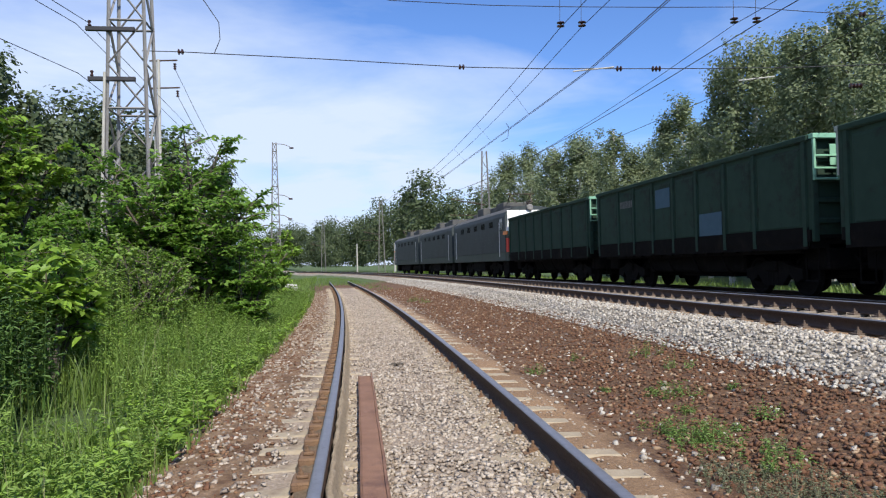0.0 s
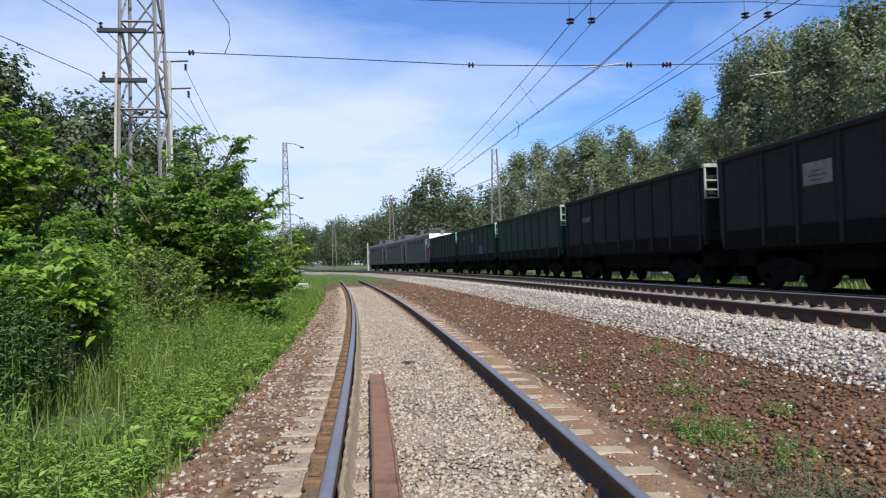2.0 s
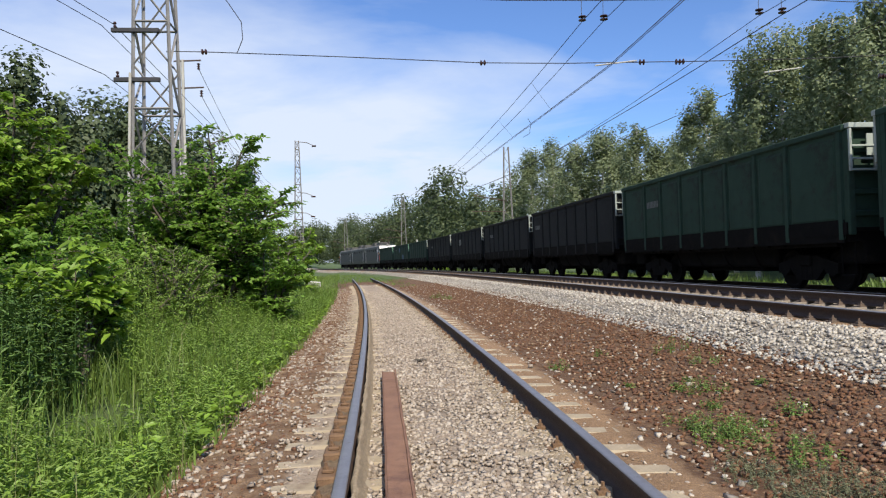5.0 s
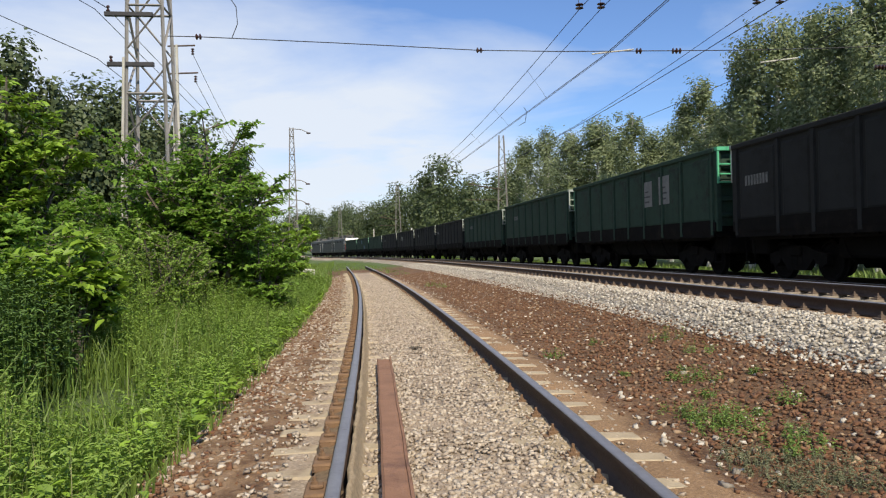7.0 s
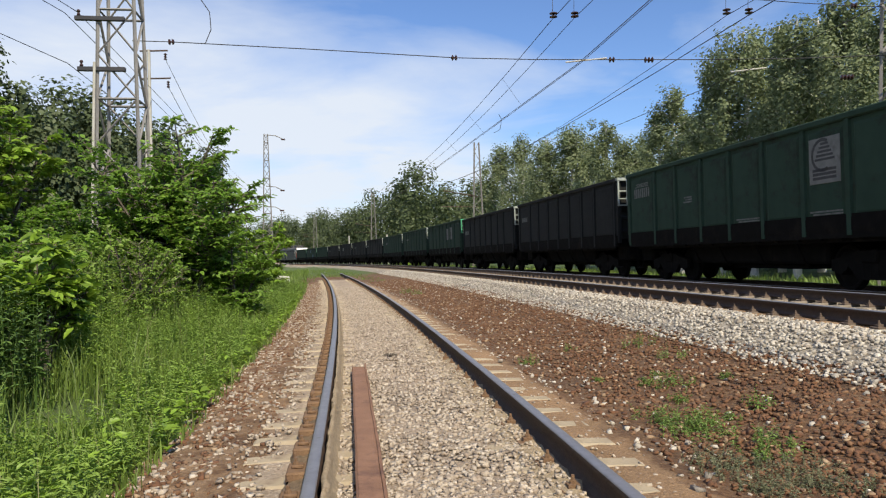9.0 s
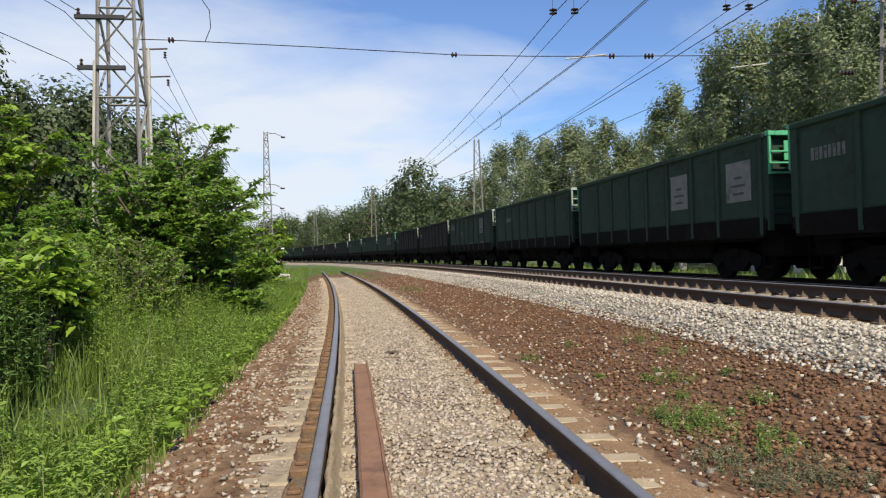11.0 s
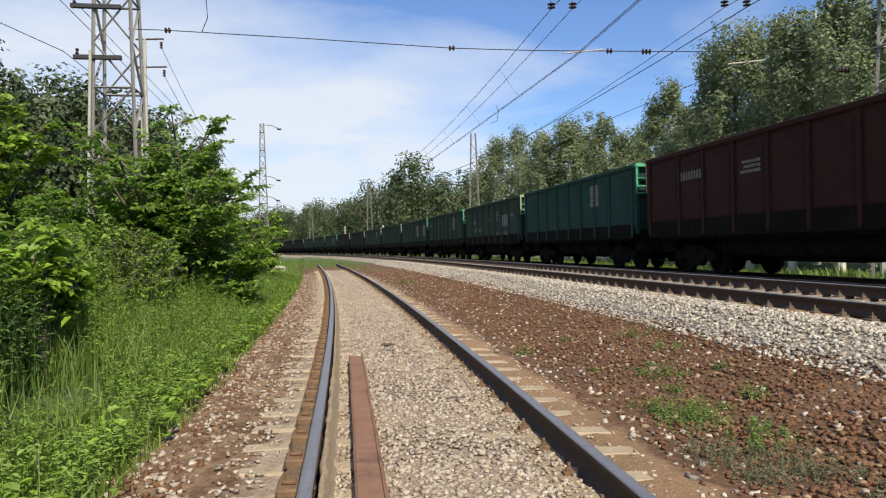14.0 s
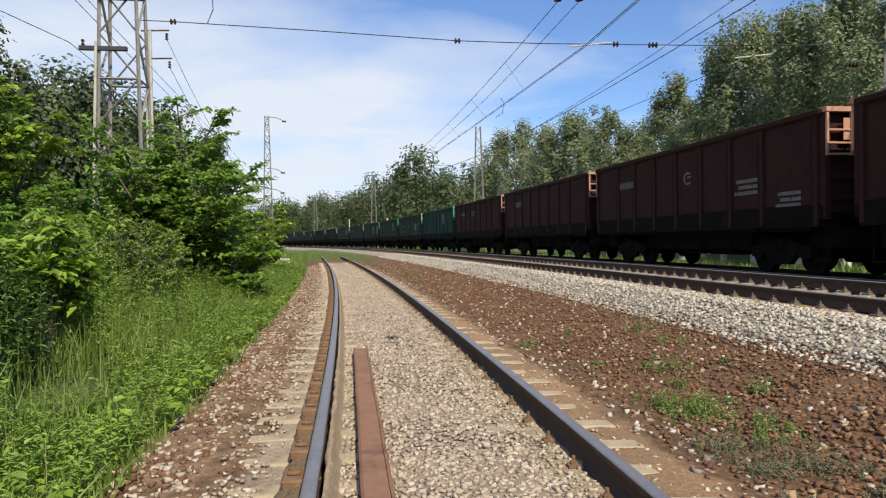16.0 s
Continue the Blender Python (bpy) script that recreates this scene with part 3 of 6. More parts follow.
def bogie_mesh():
    """Cast side frames with spring nest, axle boxes, bolster and brake beams."""
    sh = Shape()
    for s in (-1, 1):
        x = s * 1.02
        outline = [(-1.15, 0.40), (-1.15, 0.64), (-0.62, 0.74), (-0.40, 0.82), (0.40, 0.82), (0.62, 0.74), (1.15, 0.64), (1.15, 0.40), (0.72, 0.40), (0.66, 0.52), (0.36, 0.24), (-0.36, 0.24), (-0.66, 0.52), (-0.72, 0.40)]
        n = len(outline)
        v = [(x - 0.07, y, z) for y, z in outline] + [(x + 0.07, y, z) for y, z in outline]
        f = [tuple(range(n))[::-1], tuple(range(n, 2 * n))] + [(k, (k + 1) % n, n + (k + 1) % n, n + k) for k in range(n)]
        sh.add(v, f)
        for y in (-0.925, 0.925):
            sh.tube([(x - 0.06, y, 0.475), (x + 0.17, y, 0.475)], 0.15, 10)
        for y in (-0.2, 0.0, 0.2):
            for k in range(5):
                sh.tube([(x, y, 0.31 + k * 0.055), (x, y, 0.335 + k * 0.055)], 0.085, 8)
    sh.box(-1.15, 1.15, -0.23, 0.23, 0.58, 0.84, bevel=0.03)
    sh.lathe([(0.28, 0.84), (0.28, 0.97)], 12)
    for y in (-0.45, 0.45):
        sh.box(-0.8, 0.8, y - 0.05, y + 0.05, 0.36, 0.46)
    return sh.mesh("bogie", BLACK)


def coupler_mesh():
    sh = Shape()
    sh.box(-0.10, 0.10, -0.62, 0.15, 0.98, 1.16, bevel=0.02)
    sh.box(-0.24, 0.20, 0.13, 0.38, 0.90, 1.24, bevel=0.05)
    sh.box(0.09, 0.24, 0.35, 0.60, 0.94, 1.18, bevel=0.04)
    sh.tube([(0.45, -0.3, 1.1), (0.42, 0.1, 0.75), (0.35, 0.5, 0.72)], 0.03, 6)
    return sh.mesh("coupler", BLACK)


WHEELSET, BOGIE, COUPLER = wheelset_mesh(), bogie_mesh(), coupler_mesh()
HL, HW, FLOOR, TOP = 6.45, 1.56, 1.34, 3.56
POSTS = [-6.27, -4.33, -2.95, -1.45, 0.0, 1.45, 2.95, 4.33, 6.27]


def side_wall_mesh(sx, mat):
    """The plain side sheet behind the pressed panels."""
    sh = Shape()
    xi, xo = sx * (HW - 0.13), sx * (HW - 0.06)
    sh.box(min(xi, xo), max(xi, xo), -HL, HL, FLOOR + 0.05, TOP - 0.08)
    return sh.mesh("side_wall", mat)


def panel_mesh(sx, width, mat):
    """One pressed panel between two posts, standing a little proud of the sheet, with a faint swell."""
    sh = Shape()
    xo = sx * (HW - 0.06)
    z0, z1, h, e = FLOOR + 0.20, TOP - 0.24, width / 2, 0.06
    zm = (z0 + z1) / 2
    v = [(xo, -h, z0), (xo, h, z0), (xo, h, z1), (xo, -h, z1)]
    w = [(xo + sx * 0.022, -h + e, z0 + e), (xo + sx * 0.022, h - e, z0 + e), (xo + sx * 0.022, h - e, z1 - e), (xo + sx * 0.022, -h + e, z1 - e)]
    f = [(4, 5, 6, 7)] + [(k, (k + 1) % 4, 4 + (k + 1) % 4, 4 + k) for k in range(4)]
    sh.add(v + w, f if sx > 0 else [q[::-1] for q in f])
    return sh.mesh("side_panel", mat)


def chord_mesh(mat):
    sh = Shape()
    for sx in (-1, 1):
        x = sx * (HW - 0.06)
        sh.box(x - 0.08, x + 0.07, -HL, HL, TOP - 0.14, TOP, bevel=0.025)
    for sy in (-1, 1):
        y = sy * (HL - 0.03)
        sh.box(-HW + 0.02, HW - 0.02, y - 0.06, y + 0.06, TOP - 0.13, TOP + 0.004, bevel=0.025)
    return sh.mesh("top_chord", mat)


def post_mesh(mat):
    """Channel post on the side, with its foot hanging below the floor chord."""
    sh = Shape()
    prof = [(-0.075, 0.0), (-0.06, 0.055), (0.06, 0.055), (0.075, 0.0)]
    v = [(x, y, z) for z in (FLOOR - 0.20, TOP - 0.12) for y, x in prof]
    f = [(k, (k + 1) % 4, 4 + (k + 1) % 4, 4 + k) for k in range(4)] + [(3, 2, 1, 0), (4, 5, 6, 7)]
    sh.add(v, f)
    return sh.mesh("side_post", mat)


def floor_mesh():
    sh = Shape()
    sh.box(-HW + 0.1, HW - 0.1, -HL, HL, FLOOR - 0.02, FLOOR + 0.05)
    sh.box(-0.26, 0.26, -HL, HL, FLOOR - 0.46, FLOOR - 0.02)
    # brake gear, hoppers of the hatches and their springs fill the space between the bogies
    sh.box(-1.0, 1.0, -2.95, 2.95, FLOOR - 0.80, FLOOR - 0.1, bevel=0.06)
    sh.box(-0.7, 0.7, -1.9, 1.2, FLOOR - 0.93, FLOOR - 0.78, bevel=0.05)
    for sy in (-1, 1):
        sh.box(-1.1, 1.1, sy * 5.95 - 0.42, sy * 5.95 + 0.42, FLOOR - 0.72, FLOOR - 0.1, bevel=0.05)
        sh.box(-1.30, -1.22, sy * 6.1 - 0.22, sy * 6.1 + 0.22, FLOOR - 0.98, FLOOR - 0.94)
        for q in (-0.21, 0.21):
            sh.tube([(-1.26, sy * 6.1 + q, FLOOR - 0.95), (-1.26, sy * 6.1 + q, FLOOR - 0.1)], 0.018, 5)
    for y in (-2.4, -0.8, 0.9, 2.3):
        sh.tube([(-1.35, y, FLOOR - 0.3), (-1.1, y + 0.1, FLOOR - 0.72), (-0.9, y + 0.2, FLOOR - 0.86)], 0.03, 5)
    for sx in (-1, 1):
        x = sx * (HW - 0.07)
        sh.box(x - 0.06, x + 0.06, -HL, HL, FLOOR - 0.10, FLOOR + 0.16)
    for y in POSTS:
        sh.box(-HW + 0.1, HW - 0.1, y - 0.10, y + 0.10, FLOOR - 0.24, FLOOR - 0.02)
    # hatch lids and their hinges
    for a, b in zip(POSTS[1:-2], POSTS[2:-1]):
        for sx in (-1, 1):
            sh.box(sx * 0.30 if sx > 0 else -1.42, 1.42 if sx > 0 else -0.30, a + 0.12, b - 0.12, FLOOR - 0.13, FLOOR - 0.03)
            sh.box(sx * 1.44 - 0.03, sx * 1.44 + 0.03, a + 0.3, a + 0.42, FLOOR - 0.30, FLOOR - 0.02)
            sh.box(sx * 1.44 - 0.03, sx * 1.44 + 0.03, b - 0.42, b - 0.3, FLOOR - 0.30, FLOOR - 0.02)
    sh.lathe([(0.05, -0.4), (0.18, -0.36), (0.18, 0.36), (0.05, 0.4)], 12, 0, Matrix.Translation((-0.75, 0.5, FLOOR - 0.42)) @ Matrix.Rotation(radians(90), 4, "X"))
    sh.tube([(-1.0, -3, FLOOR - 0.32), (-1.0, 3, FLOOR - 0.32)], 0.025, 6)
    for sx in (-1, 1):
        sh.box(sx * 1.35 - 0.05, sx * 1.35 + 0.05, -5.9, 5.9, FLOOR - 0.34, FLOOR - 0.1)
        sh.box(sx * (HW - 0.035) - 0.012, sx * (HW - 0.035) + 0.012, -HL + 0.1, HL - 0.1, FLOOR - 0.26, FLOOR + 0.22)
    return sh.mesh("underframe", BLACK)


def end_wall_mesh(mat):
    """End sheet; outer face towards +y."""
    sh = Shape()
    sh.box(-HW + 0.12, HW - 0.12, HL - 0.10, HL - 0.04, FLOOR, TOP - 0.1)
    return sh.mesh("end_wall", mat)


def rib_mesh(mat):
    sh = Shape()
    sh.box(-HW + 0.14, HW - 0.14, HL - 0.04, HL + 0.035, -0.06, 0.06, bevel=0.02)
    return sh.mesh("end_rib", mat)


def upright_mesh(mat):
    sh = Shape()
    sh.box(-0.07, 0.07, HL - 0.06, HL + 0.075, FLOOR - 0.1, TOP - 0.12, bevel=0.015)
    return sh.mesh("end_upright", mat)


def ladder_meshes(mat):
    """Corner frame at the top of an end wall: the top bar, and its stiles, step plate and rungs. Its bright colour
    stands for the sunlit top of the wall.
    """
    y0, y1, zt = HL + 0.08, HL + 0.14, TOP - 0.02
    out = {}

    def one(key, *box):
        sh = Shape()
        sh.box(*box, bevel=0.007)
        out[key] = sh.mesh(key, mat)
    one("ladder", -0.49, 0.49, y0 - 0.10, y1 + 0.02, zt - 0.08, zt + 0.025)
    one("stile", -0.028, 0.028, y0, y1, zt - 0.98, zt - 0.081)
    one("step_plate", -0.22, 0.22, y0, y0 + 0.025, zt - 0.66, zt - 0.20)
    one("rung", -0.42, 0.42, y0 + 0.01, y1 - 0.01, -0.022, 0.022)
    return out


FLOOR_MESH = floor_mesh()
PANEL_W = sorted({round(b - a - 0.30, 3) for a, b in zip(POSTS[:-1], POSTS[1:])})
WAGON_MESHES = {}


def wagon_meshes(colour, end):
    key = (colour, end)
    if key not in WAGON_MESHES:
        p, e = PAINTS[colour], SUNLIT_END_PAINT[end]
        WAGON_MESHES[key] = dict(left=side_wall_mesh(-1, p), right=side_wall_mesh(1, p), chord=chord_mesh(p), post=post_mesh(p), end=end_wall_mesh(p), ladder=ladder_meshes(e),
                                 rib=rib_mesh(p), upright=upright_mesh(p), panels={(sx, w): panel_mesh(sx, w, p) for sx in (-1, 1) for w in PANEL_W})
    return WAGON_MESHES[key]


def gondola(colour, end, label):
    w = wagon_meshes(colour, end)
    top = thing("gondola_wagon", label, "freight wagon", group="freight wagons of the train")
    part("underframe", FLOOR_MESH, top, "black underframe with hatches, deep shade put into its colour")
    walls = {-1: part("side_wall", w["left"], top), 1: part("side_wall", w["right"], top)}
    part("top_chord", w["chord"], top)
    for a, b in zip(POSTS[:-1], POSTS[1:]):
        for sx in (-1, 1):
            part("side_panel", w["panels"][(sx, round(b - a - 0.30, 3))], walls[sx], m=pose(0, (a + b) / 2, 0))
    for y in POSTS:
        part("side_post", w["post"], top, m=pose(-HW + 0.06, y, 0, 0, 0, 180))
        part("side_post", w["post"], top, m=pose(HW - 0.06, y, 0))
    for turn in (0, 180):
        e = part("end_wall", w["end"], top, m=pose(0, 0, 0, 0, 0, turn))
        lm, sgn = w["ladder"], (-1 if turn == 0 else 1)
        lad = part("ladder", lm["ladder"], top, "corner ladder frame with the end wall's sunlight in its bright paint", pose(0, 0, 0, 0, 0, turn) @ pose(sgn * 1.04, 0, 0))
        for x in (-0.44, -0.12 * sgn, 0.44):
            part("stile", lm["stile"], lad, m=pose(x, 0, 0))
        part("step_plate", lm["step_plate"], lad, m=pose(-0.16 * sgn, 0, 0))
        for z in (TOP - 0.47, TOP - 0.74, TOP - 0.97):
            part("rung", lm["rung"], lad, m=pose(0, 0, z))
        for z in (FLOOR + 0.35, FLOOR + 0.8, FLOOR + 1.25, FLOOR + 1.68):
            part("end_rib", w["rib"], e, m=pose(0, 0, z))
        for x in (-HW + 0.12, -0.52, 0.52, HW - 0.12):
            part("end_upright", w["upright"], e, m=pose(x, 0, 0))
        part("coupler", COUPLER, top, m=pose(0, 6.45 * (1 if turn == 0 else -1), 0, 0, 0, turn))
    sets = []
    for y in (-4.33, 4.33):
        part("bogie", BOGIE, top, m=pose(0, y, 0))
        for a in (-0.925, 0.925):
            sets.append((part("wheelset", WHEELSET, top, m=pose(0, y + a, 0.478)), y + a))
    return top, sets


def train_s(t):
    """Metres along the main track of the rear end of the locomotive: about 16.5 m/s."""
    return 43.222 + t * (16.5276 + t * (0.054249 + t * (-0.0068432 + t * 0.00020721)))


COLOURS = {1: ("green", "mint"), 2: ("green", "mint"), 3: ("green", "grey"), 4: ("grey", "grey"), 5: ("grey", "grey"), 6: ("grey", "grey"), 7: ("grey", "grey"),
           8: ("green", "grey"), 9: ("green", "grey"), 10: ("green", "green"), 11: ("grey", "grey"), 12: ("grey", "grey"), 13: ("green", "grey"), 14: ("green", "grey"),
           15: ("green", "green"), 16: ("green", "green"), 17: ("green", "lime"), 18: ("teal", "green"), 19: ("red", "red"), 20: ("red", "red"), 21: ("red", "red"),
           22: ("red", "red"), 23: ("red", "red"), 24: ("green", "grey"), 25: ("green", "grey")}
WORDS = {"green": "dark green", "grey": "shade-darkened grey", "teal": "teal green", "red": "red-brown"}
MOVERS = []   # thing, metres behind the locomotive's rear end, wheelsets, wheel radius
BLUE_PATCH = material("faded_blue_paint", (0.03, 0.075, 0.11), (0.045, 0.10, 0.14), 0.8, 0, 4, 0.1, 40)
PLATE = material("grimy_white_plate", (0.10, 0.105, 0.105), (0.18, 0.185, 0.18), 0.8, 0, 5, 0.1, 40, stain=(0.06, 0.06, 0.06), stain_scale=2)
DULL_MARK = material("worn_white_lettering", (0.075, 0.08, 0.08), (0.16, 0.165, 0.16), 0.85, 0, 14, 0, stain=(0.03, 0.034, 0.03), stain_scale=9, stain_at=0.5)
DARK_MARK = material("dark_plate_print", (0.03, 0.03, 0.035), (0.05, 0.05, 0.055), 0.8, 0, 6, 0)
# wagon, metres ahead of its middle, height, width, height of the mark, kind
MARKS = [(17, -2.05, 2.65, 0.6, 0.55, "ring"), (17, -3.57, 2.36, 1.3, 0.66, "blocks"), (17, -5.02, 2.6, 0.71, 0.17, "digits"), (17, 3.6, 2.0, 1.1, 0.22, "bars"), (17, 2.2, 2.0, 1.0, 0.22, "bars"),
         (17, 3.6, 2.5, 1.1, 0.24, "digits"), (17, 0.04, 2.52, 0.8, 0.14, "bars"), (17, -1.9, 1.65, 0.7, 0.26, "bars"), (17, -3.56, 1.65, 0.95, 0.26, "bars"),
         (2, 0.7, 2.85, 1.0, 0.6, "blue"), (2, -2.2, 1.8, 1.2, 0.75, "blue"), (2, 3.62, 2.9, 1.1, 0.24, "digits"), (10, -1.75, 2.62, 0.8, 0.85, "plate"), (10, -3.1, 2.66, 0.8, 0.9, "plate"), (11, 5.3, 2.54, 1.1, 0.26, "digits"),
         (13, -3.64, 2.7, 0.95, 0.95, "sign"), (13, 5.3, 2.84, 1.2, 0.3, "digits"), (13, 5.3, 3.1, 1.0, 0.13, "bars"), (13, 2.2, 2.38, 0.5, 0.2, "bars"), (13, -0.75, 1.6, 1.1, 0.17, "bars"), (13, -3.6, 1.6, 1.1, 0.17, "bars"),
         (16, -3.64, 2.7, 0.9, 0.9, "sign"), (15, -2.2, 2.5, 1.0, 1.0, "plate"), (15, -5.3, 2.5, 1.1, 1.0, "plate"), (16, 5.25, 2.79, 1.1, 0.26, "digits"), (18, -2.9, 2.75, 0.8, 0.8, "plate"),
         (19, 3.64, 2.8, 1.2, 0.24, "digits"), (19, 0.72, 2.75, 0.85, 0.36, "bars"), (20, 3.64, 2.79, 1.05, 0.26, "digits"), (21, 3.64, 2.72, 1.2, 0.22, "digits"), (21, -3.64, 2.15, 1.0, 0.44, "bars"),
         (21, -5.3, 1.75, 0.9, 0.4, "bars"), (21, -0.72, 2.59, 0.5, 0.36, "ring"), (5, 2.2, 2.65, 1.0, 0.5, "plate"), (8, 3.64, 2.7, 1.0, 0.22, "digits"), (12, 5.3, 2.7, 1.0, 0.22, "digits"), (4, 3.64, 2.6, 1.0, 0.2, "digits"),
         (7, 5.3, 2.7, 1.0, 0.22, "digits"), (22, 3.64, 2.75, 1.1, 0.24, "digits"), (14, 3.64, 2.7, 1.0, 0.22, "digits"), (9, 3.64, 2.7, 1.0, 0.22, "digits"), (6, 3.64, 2.7, 1.0, 0.22, "digits")]


def mark(wagon, y, z, w, h, kind):
    """Painted marks and plates on the side that faces the side track; writing as plain bars."""
    x = -(HW - 0.06 + 0.022)

    def slab(sh, y0, y1, z0, z1, lift=0.004, mi=0):
        sh.box(x - lift, x - lift + 0.003, min(y0, y1), max(y0, y1), z0, z1, mi)
    sh = Shape()
    if kind in ("plate", "sign", "blue"):
        sh.box(x - 0.012, x + 0.004, y - w / 2, y + w / 2, z - h / 2, z + h / 2, 0, 0.004)
        label = {"plate": "grimy white plate with dark print", "sign": "white plate with a dark emblem", "blue": "faded blue paint patch"}[kind]
        name = "paint_patch" if kind == "blue" else "plate"
        plate = part(name, sh.mesh(name, BLUE_PATCH if kind == "blue" else PLATE), wagon, label)
        if kind == "blue":
            return

        def printed(name, *box):
            bar = Shape()
            slab(bar, *box, 0.016)
            part(name, bar.mesh(name, DARK_MARK), plate)
        for k in range(3):
            zz = z - h * (0.38 - 0.09 * k) if kind == "sign" else z - h * (0.3 - 0.2 * k)
            ww = w * (0.38 if kind == "sign" else (0.22, 0.3, 0.16)[k])
            printed("print_bar", y - ww, y + ww, zz - h * 0.03, zz + h * 0.03)
        if kind == "sign":
            for k in range(5):
                printed("emblem_bar", y - w * (0.34 - 0.05 * k), y + w * (0.30 - 0.048 * k), z + h * 0.085 * k, z + h * (0.05 + 0.085 * k))
            v = []
            for k in range(13):
                t = math.radians(60 + 240 * k / 12)
                for rr in (0.30 * w, 0.37 * w):
                    v.append((x - 0.016, y - math.cos(t) * rr + 0.05 * w, z + 0.12 * h + math.sin(t) * rr))
            ring = Shape()
            ring.add(v, [(2 * k, 2 * k + 1, 2 * k + 3, 2 * k + 2) for k in range(12)])
            part("emblem_arc", ring.mesh("emblem_arc", DARK_MARK), plate)
        return
    mats = [PLATE if kind in ("blocks", "ring") else DULL_MARK]
    if kind == "digits":
        n = 8
        for k in range(n):
            c = y + w * ((k + 0.5) / n - 0.5)
            slab(sh, c - w * 0.042, c + w * 0.042, z - h / 2, z + h / 2)
    elif kind == "bars":
        for k in range(3):
            slab(sh, y - w / 2, y + w * (0.5, 0.32, 0.42)[k], z - h / 2 + h * k / 3, z - h / 2 + h * (k + 0.6) / 3)
    elif kind == "blocks":
        for k in range(3):
            c = y + w * (0.34 - 0.34 * k)
            slab(sh, c - w * 0.13, c + w * 0.13, z - h / 2, z + h / 2)
    else:
        v = []
        for k in range(13):
            t = math.radians(50 + 260 * k / 12)
            for rr in (0.36, 0.5):
                v.append((x - 0.005, y - math.cos(t) * rr * w, z + math.sin(t) * rr * h))
        sh.add(v, [(2 * k, 2 * k + 1, 2 * k + 3, 2 * k + 2) for k in range(12)])
        slab(sh, y - w * 0.4, y + w * 0.1, z + h * 0.02, z + h * 0.14)
    part("painted_mark", sh.mesh("painted_mark", mats), wagon, "worn white painted mark")


for j in range(1, 26):
    colour, end = COLOURS[j]
    ob, sets = gondola(colour, end, f"{WORDS[colour]} steel open-top gondola wagon with grimy ribbed sides")
    for row in MARKS:
        if row[0] == j:
            mark(ob, *row[1:])
    if j in (9, 10):
        ob.scale = (1, 1, 1.025)   # a slightly taller type
    MOVERS.append((ob, (j - 0.5) * WAGON, sets, 0.475))


# ---- loose stones ----
def rock_field(name, label, xs, ys, zs, size, mat, seed, flat=0.7):
    """Many small angular stones in one mesh."""
    r = np.random.RandomState(seed)
    base = np.array([(x, y, z) for z in (-1, 1) for y in (-1, 1) for x in (-1, 1)], float) / 1.55
    tri = np.array([(0, 2, 3), (0, 3, 1), (4, 5, 7), (4, 7, 6), (0, 1, 5), (0, 5, 4), (2, 6, 7), (2, 7, 3), (0, 4, 6), (0, 6, 2), (1, 3, 7), (1, 7, 5)])
    n = len(xs)
    shape = base[None] * (1 + r.uniform(-0.48, 0.42, (n, 8, 3)))
    shape *= r.uniform(0.6, 1.25, (n, 1, 3)) * np.array([1, 1, flat])
    tl = r.normal(0, 0.5, n)[:, None]
    shape[..., 0], shape[..., 2] = shape[..., 0] * np.cos(tl) - shape[..., 2] * np.sin(tl), shape[..., 0] * np.sin(tl) + shape[..., 2] * np.cos(tl)
    a = r.uniform(0, 2 * np.pi, n)
    c, s = np.cos(a)[:, None], np.sin(a)[:, None]
    x = shape[..., 0] * c - shape[..., 1] * s
    y = shape[..., 0] * s + shape[..., 1] * c
    k = (size * r.uniform(0.55, 1.35, n))[:, None] / 2
    v = np.stack([x * k + np.asarray(xs)[:, None], y * k + np.asarray(ys)[:, None], shape[..., 2] * k + np.asarray(zs)[:, None]], -1).reshape(-1, 3)
    f = (tri[None] + 8 * np.arange(n)[:, None, None]).reshape(-1, 3)
    ob = new(name, mesh_of(name, v, f, mat))
    return tagged(ob, label, "stones", kind="stuff")


def scatter(line, n, s0, s1, d0, d1, seed, near_bias=1.6):
    r = np.random.RandomState(seed)
    s = s0 + (s1 - s0) * r.uniform(0, 1, n) ** near_bias
    d = r.uniform(d0, d1, n)
    x, y, th = line(s, 0.0)
    return x + d * np.cos(th), y + d * np.sin(th), d, r


# pale ballast of the main line: shoulder and slope towards the camera
x, y, d, r = scatter(main, 18500, 3.0, 62, -6.85, -5.22, 11, 1.5)
rock_field("ballast_stones", "pale grey crushed ballast stones beside the main track", x, y, ground_height(x, y) + 0.014, 0.058, STONE_WHITE, 1)
x, y, d, r = scatter(main, 3000, 3.0, 70, -4.7, -3.5, 12, 1.3)
rock_field("ballast_stones", "brownish ballast stones between the main rails", x, y, ground_height(x, y) + 0.006, 0.048, STONE_TRACK, 2)
# pale stones rolled down on to the brown slope
x, y, d, r = scatter(main, 1000, 3.5, 45, -9.4, -6.7, 13, 1.3)
rock_field("ballast_stones", "pale stones strewn down the brown slope", x, y, ground_height(x, y) + 0.008, 0.055, STONE_WHITE, 3)
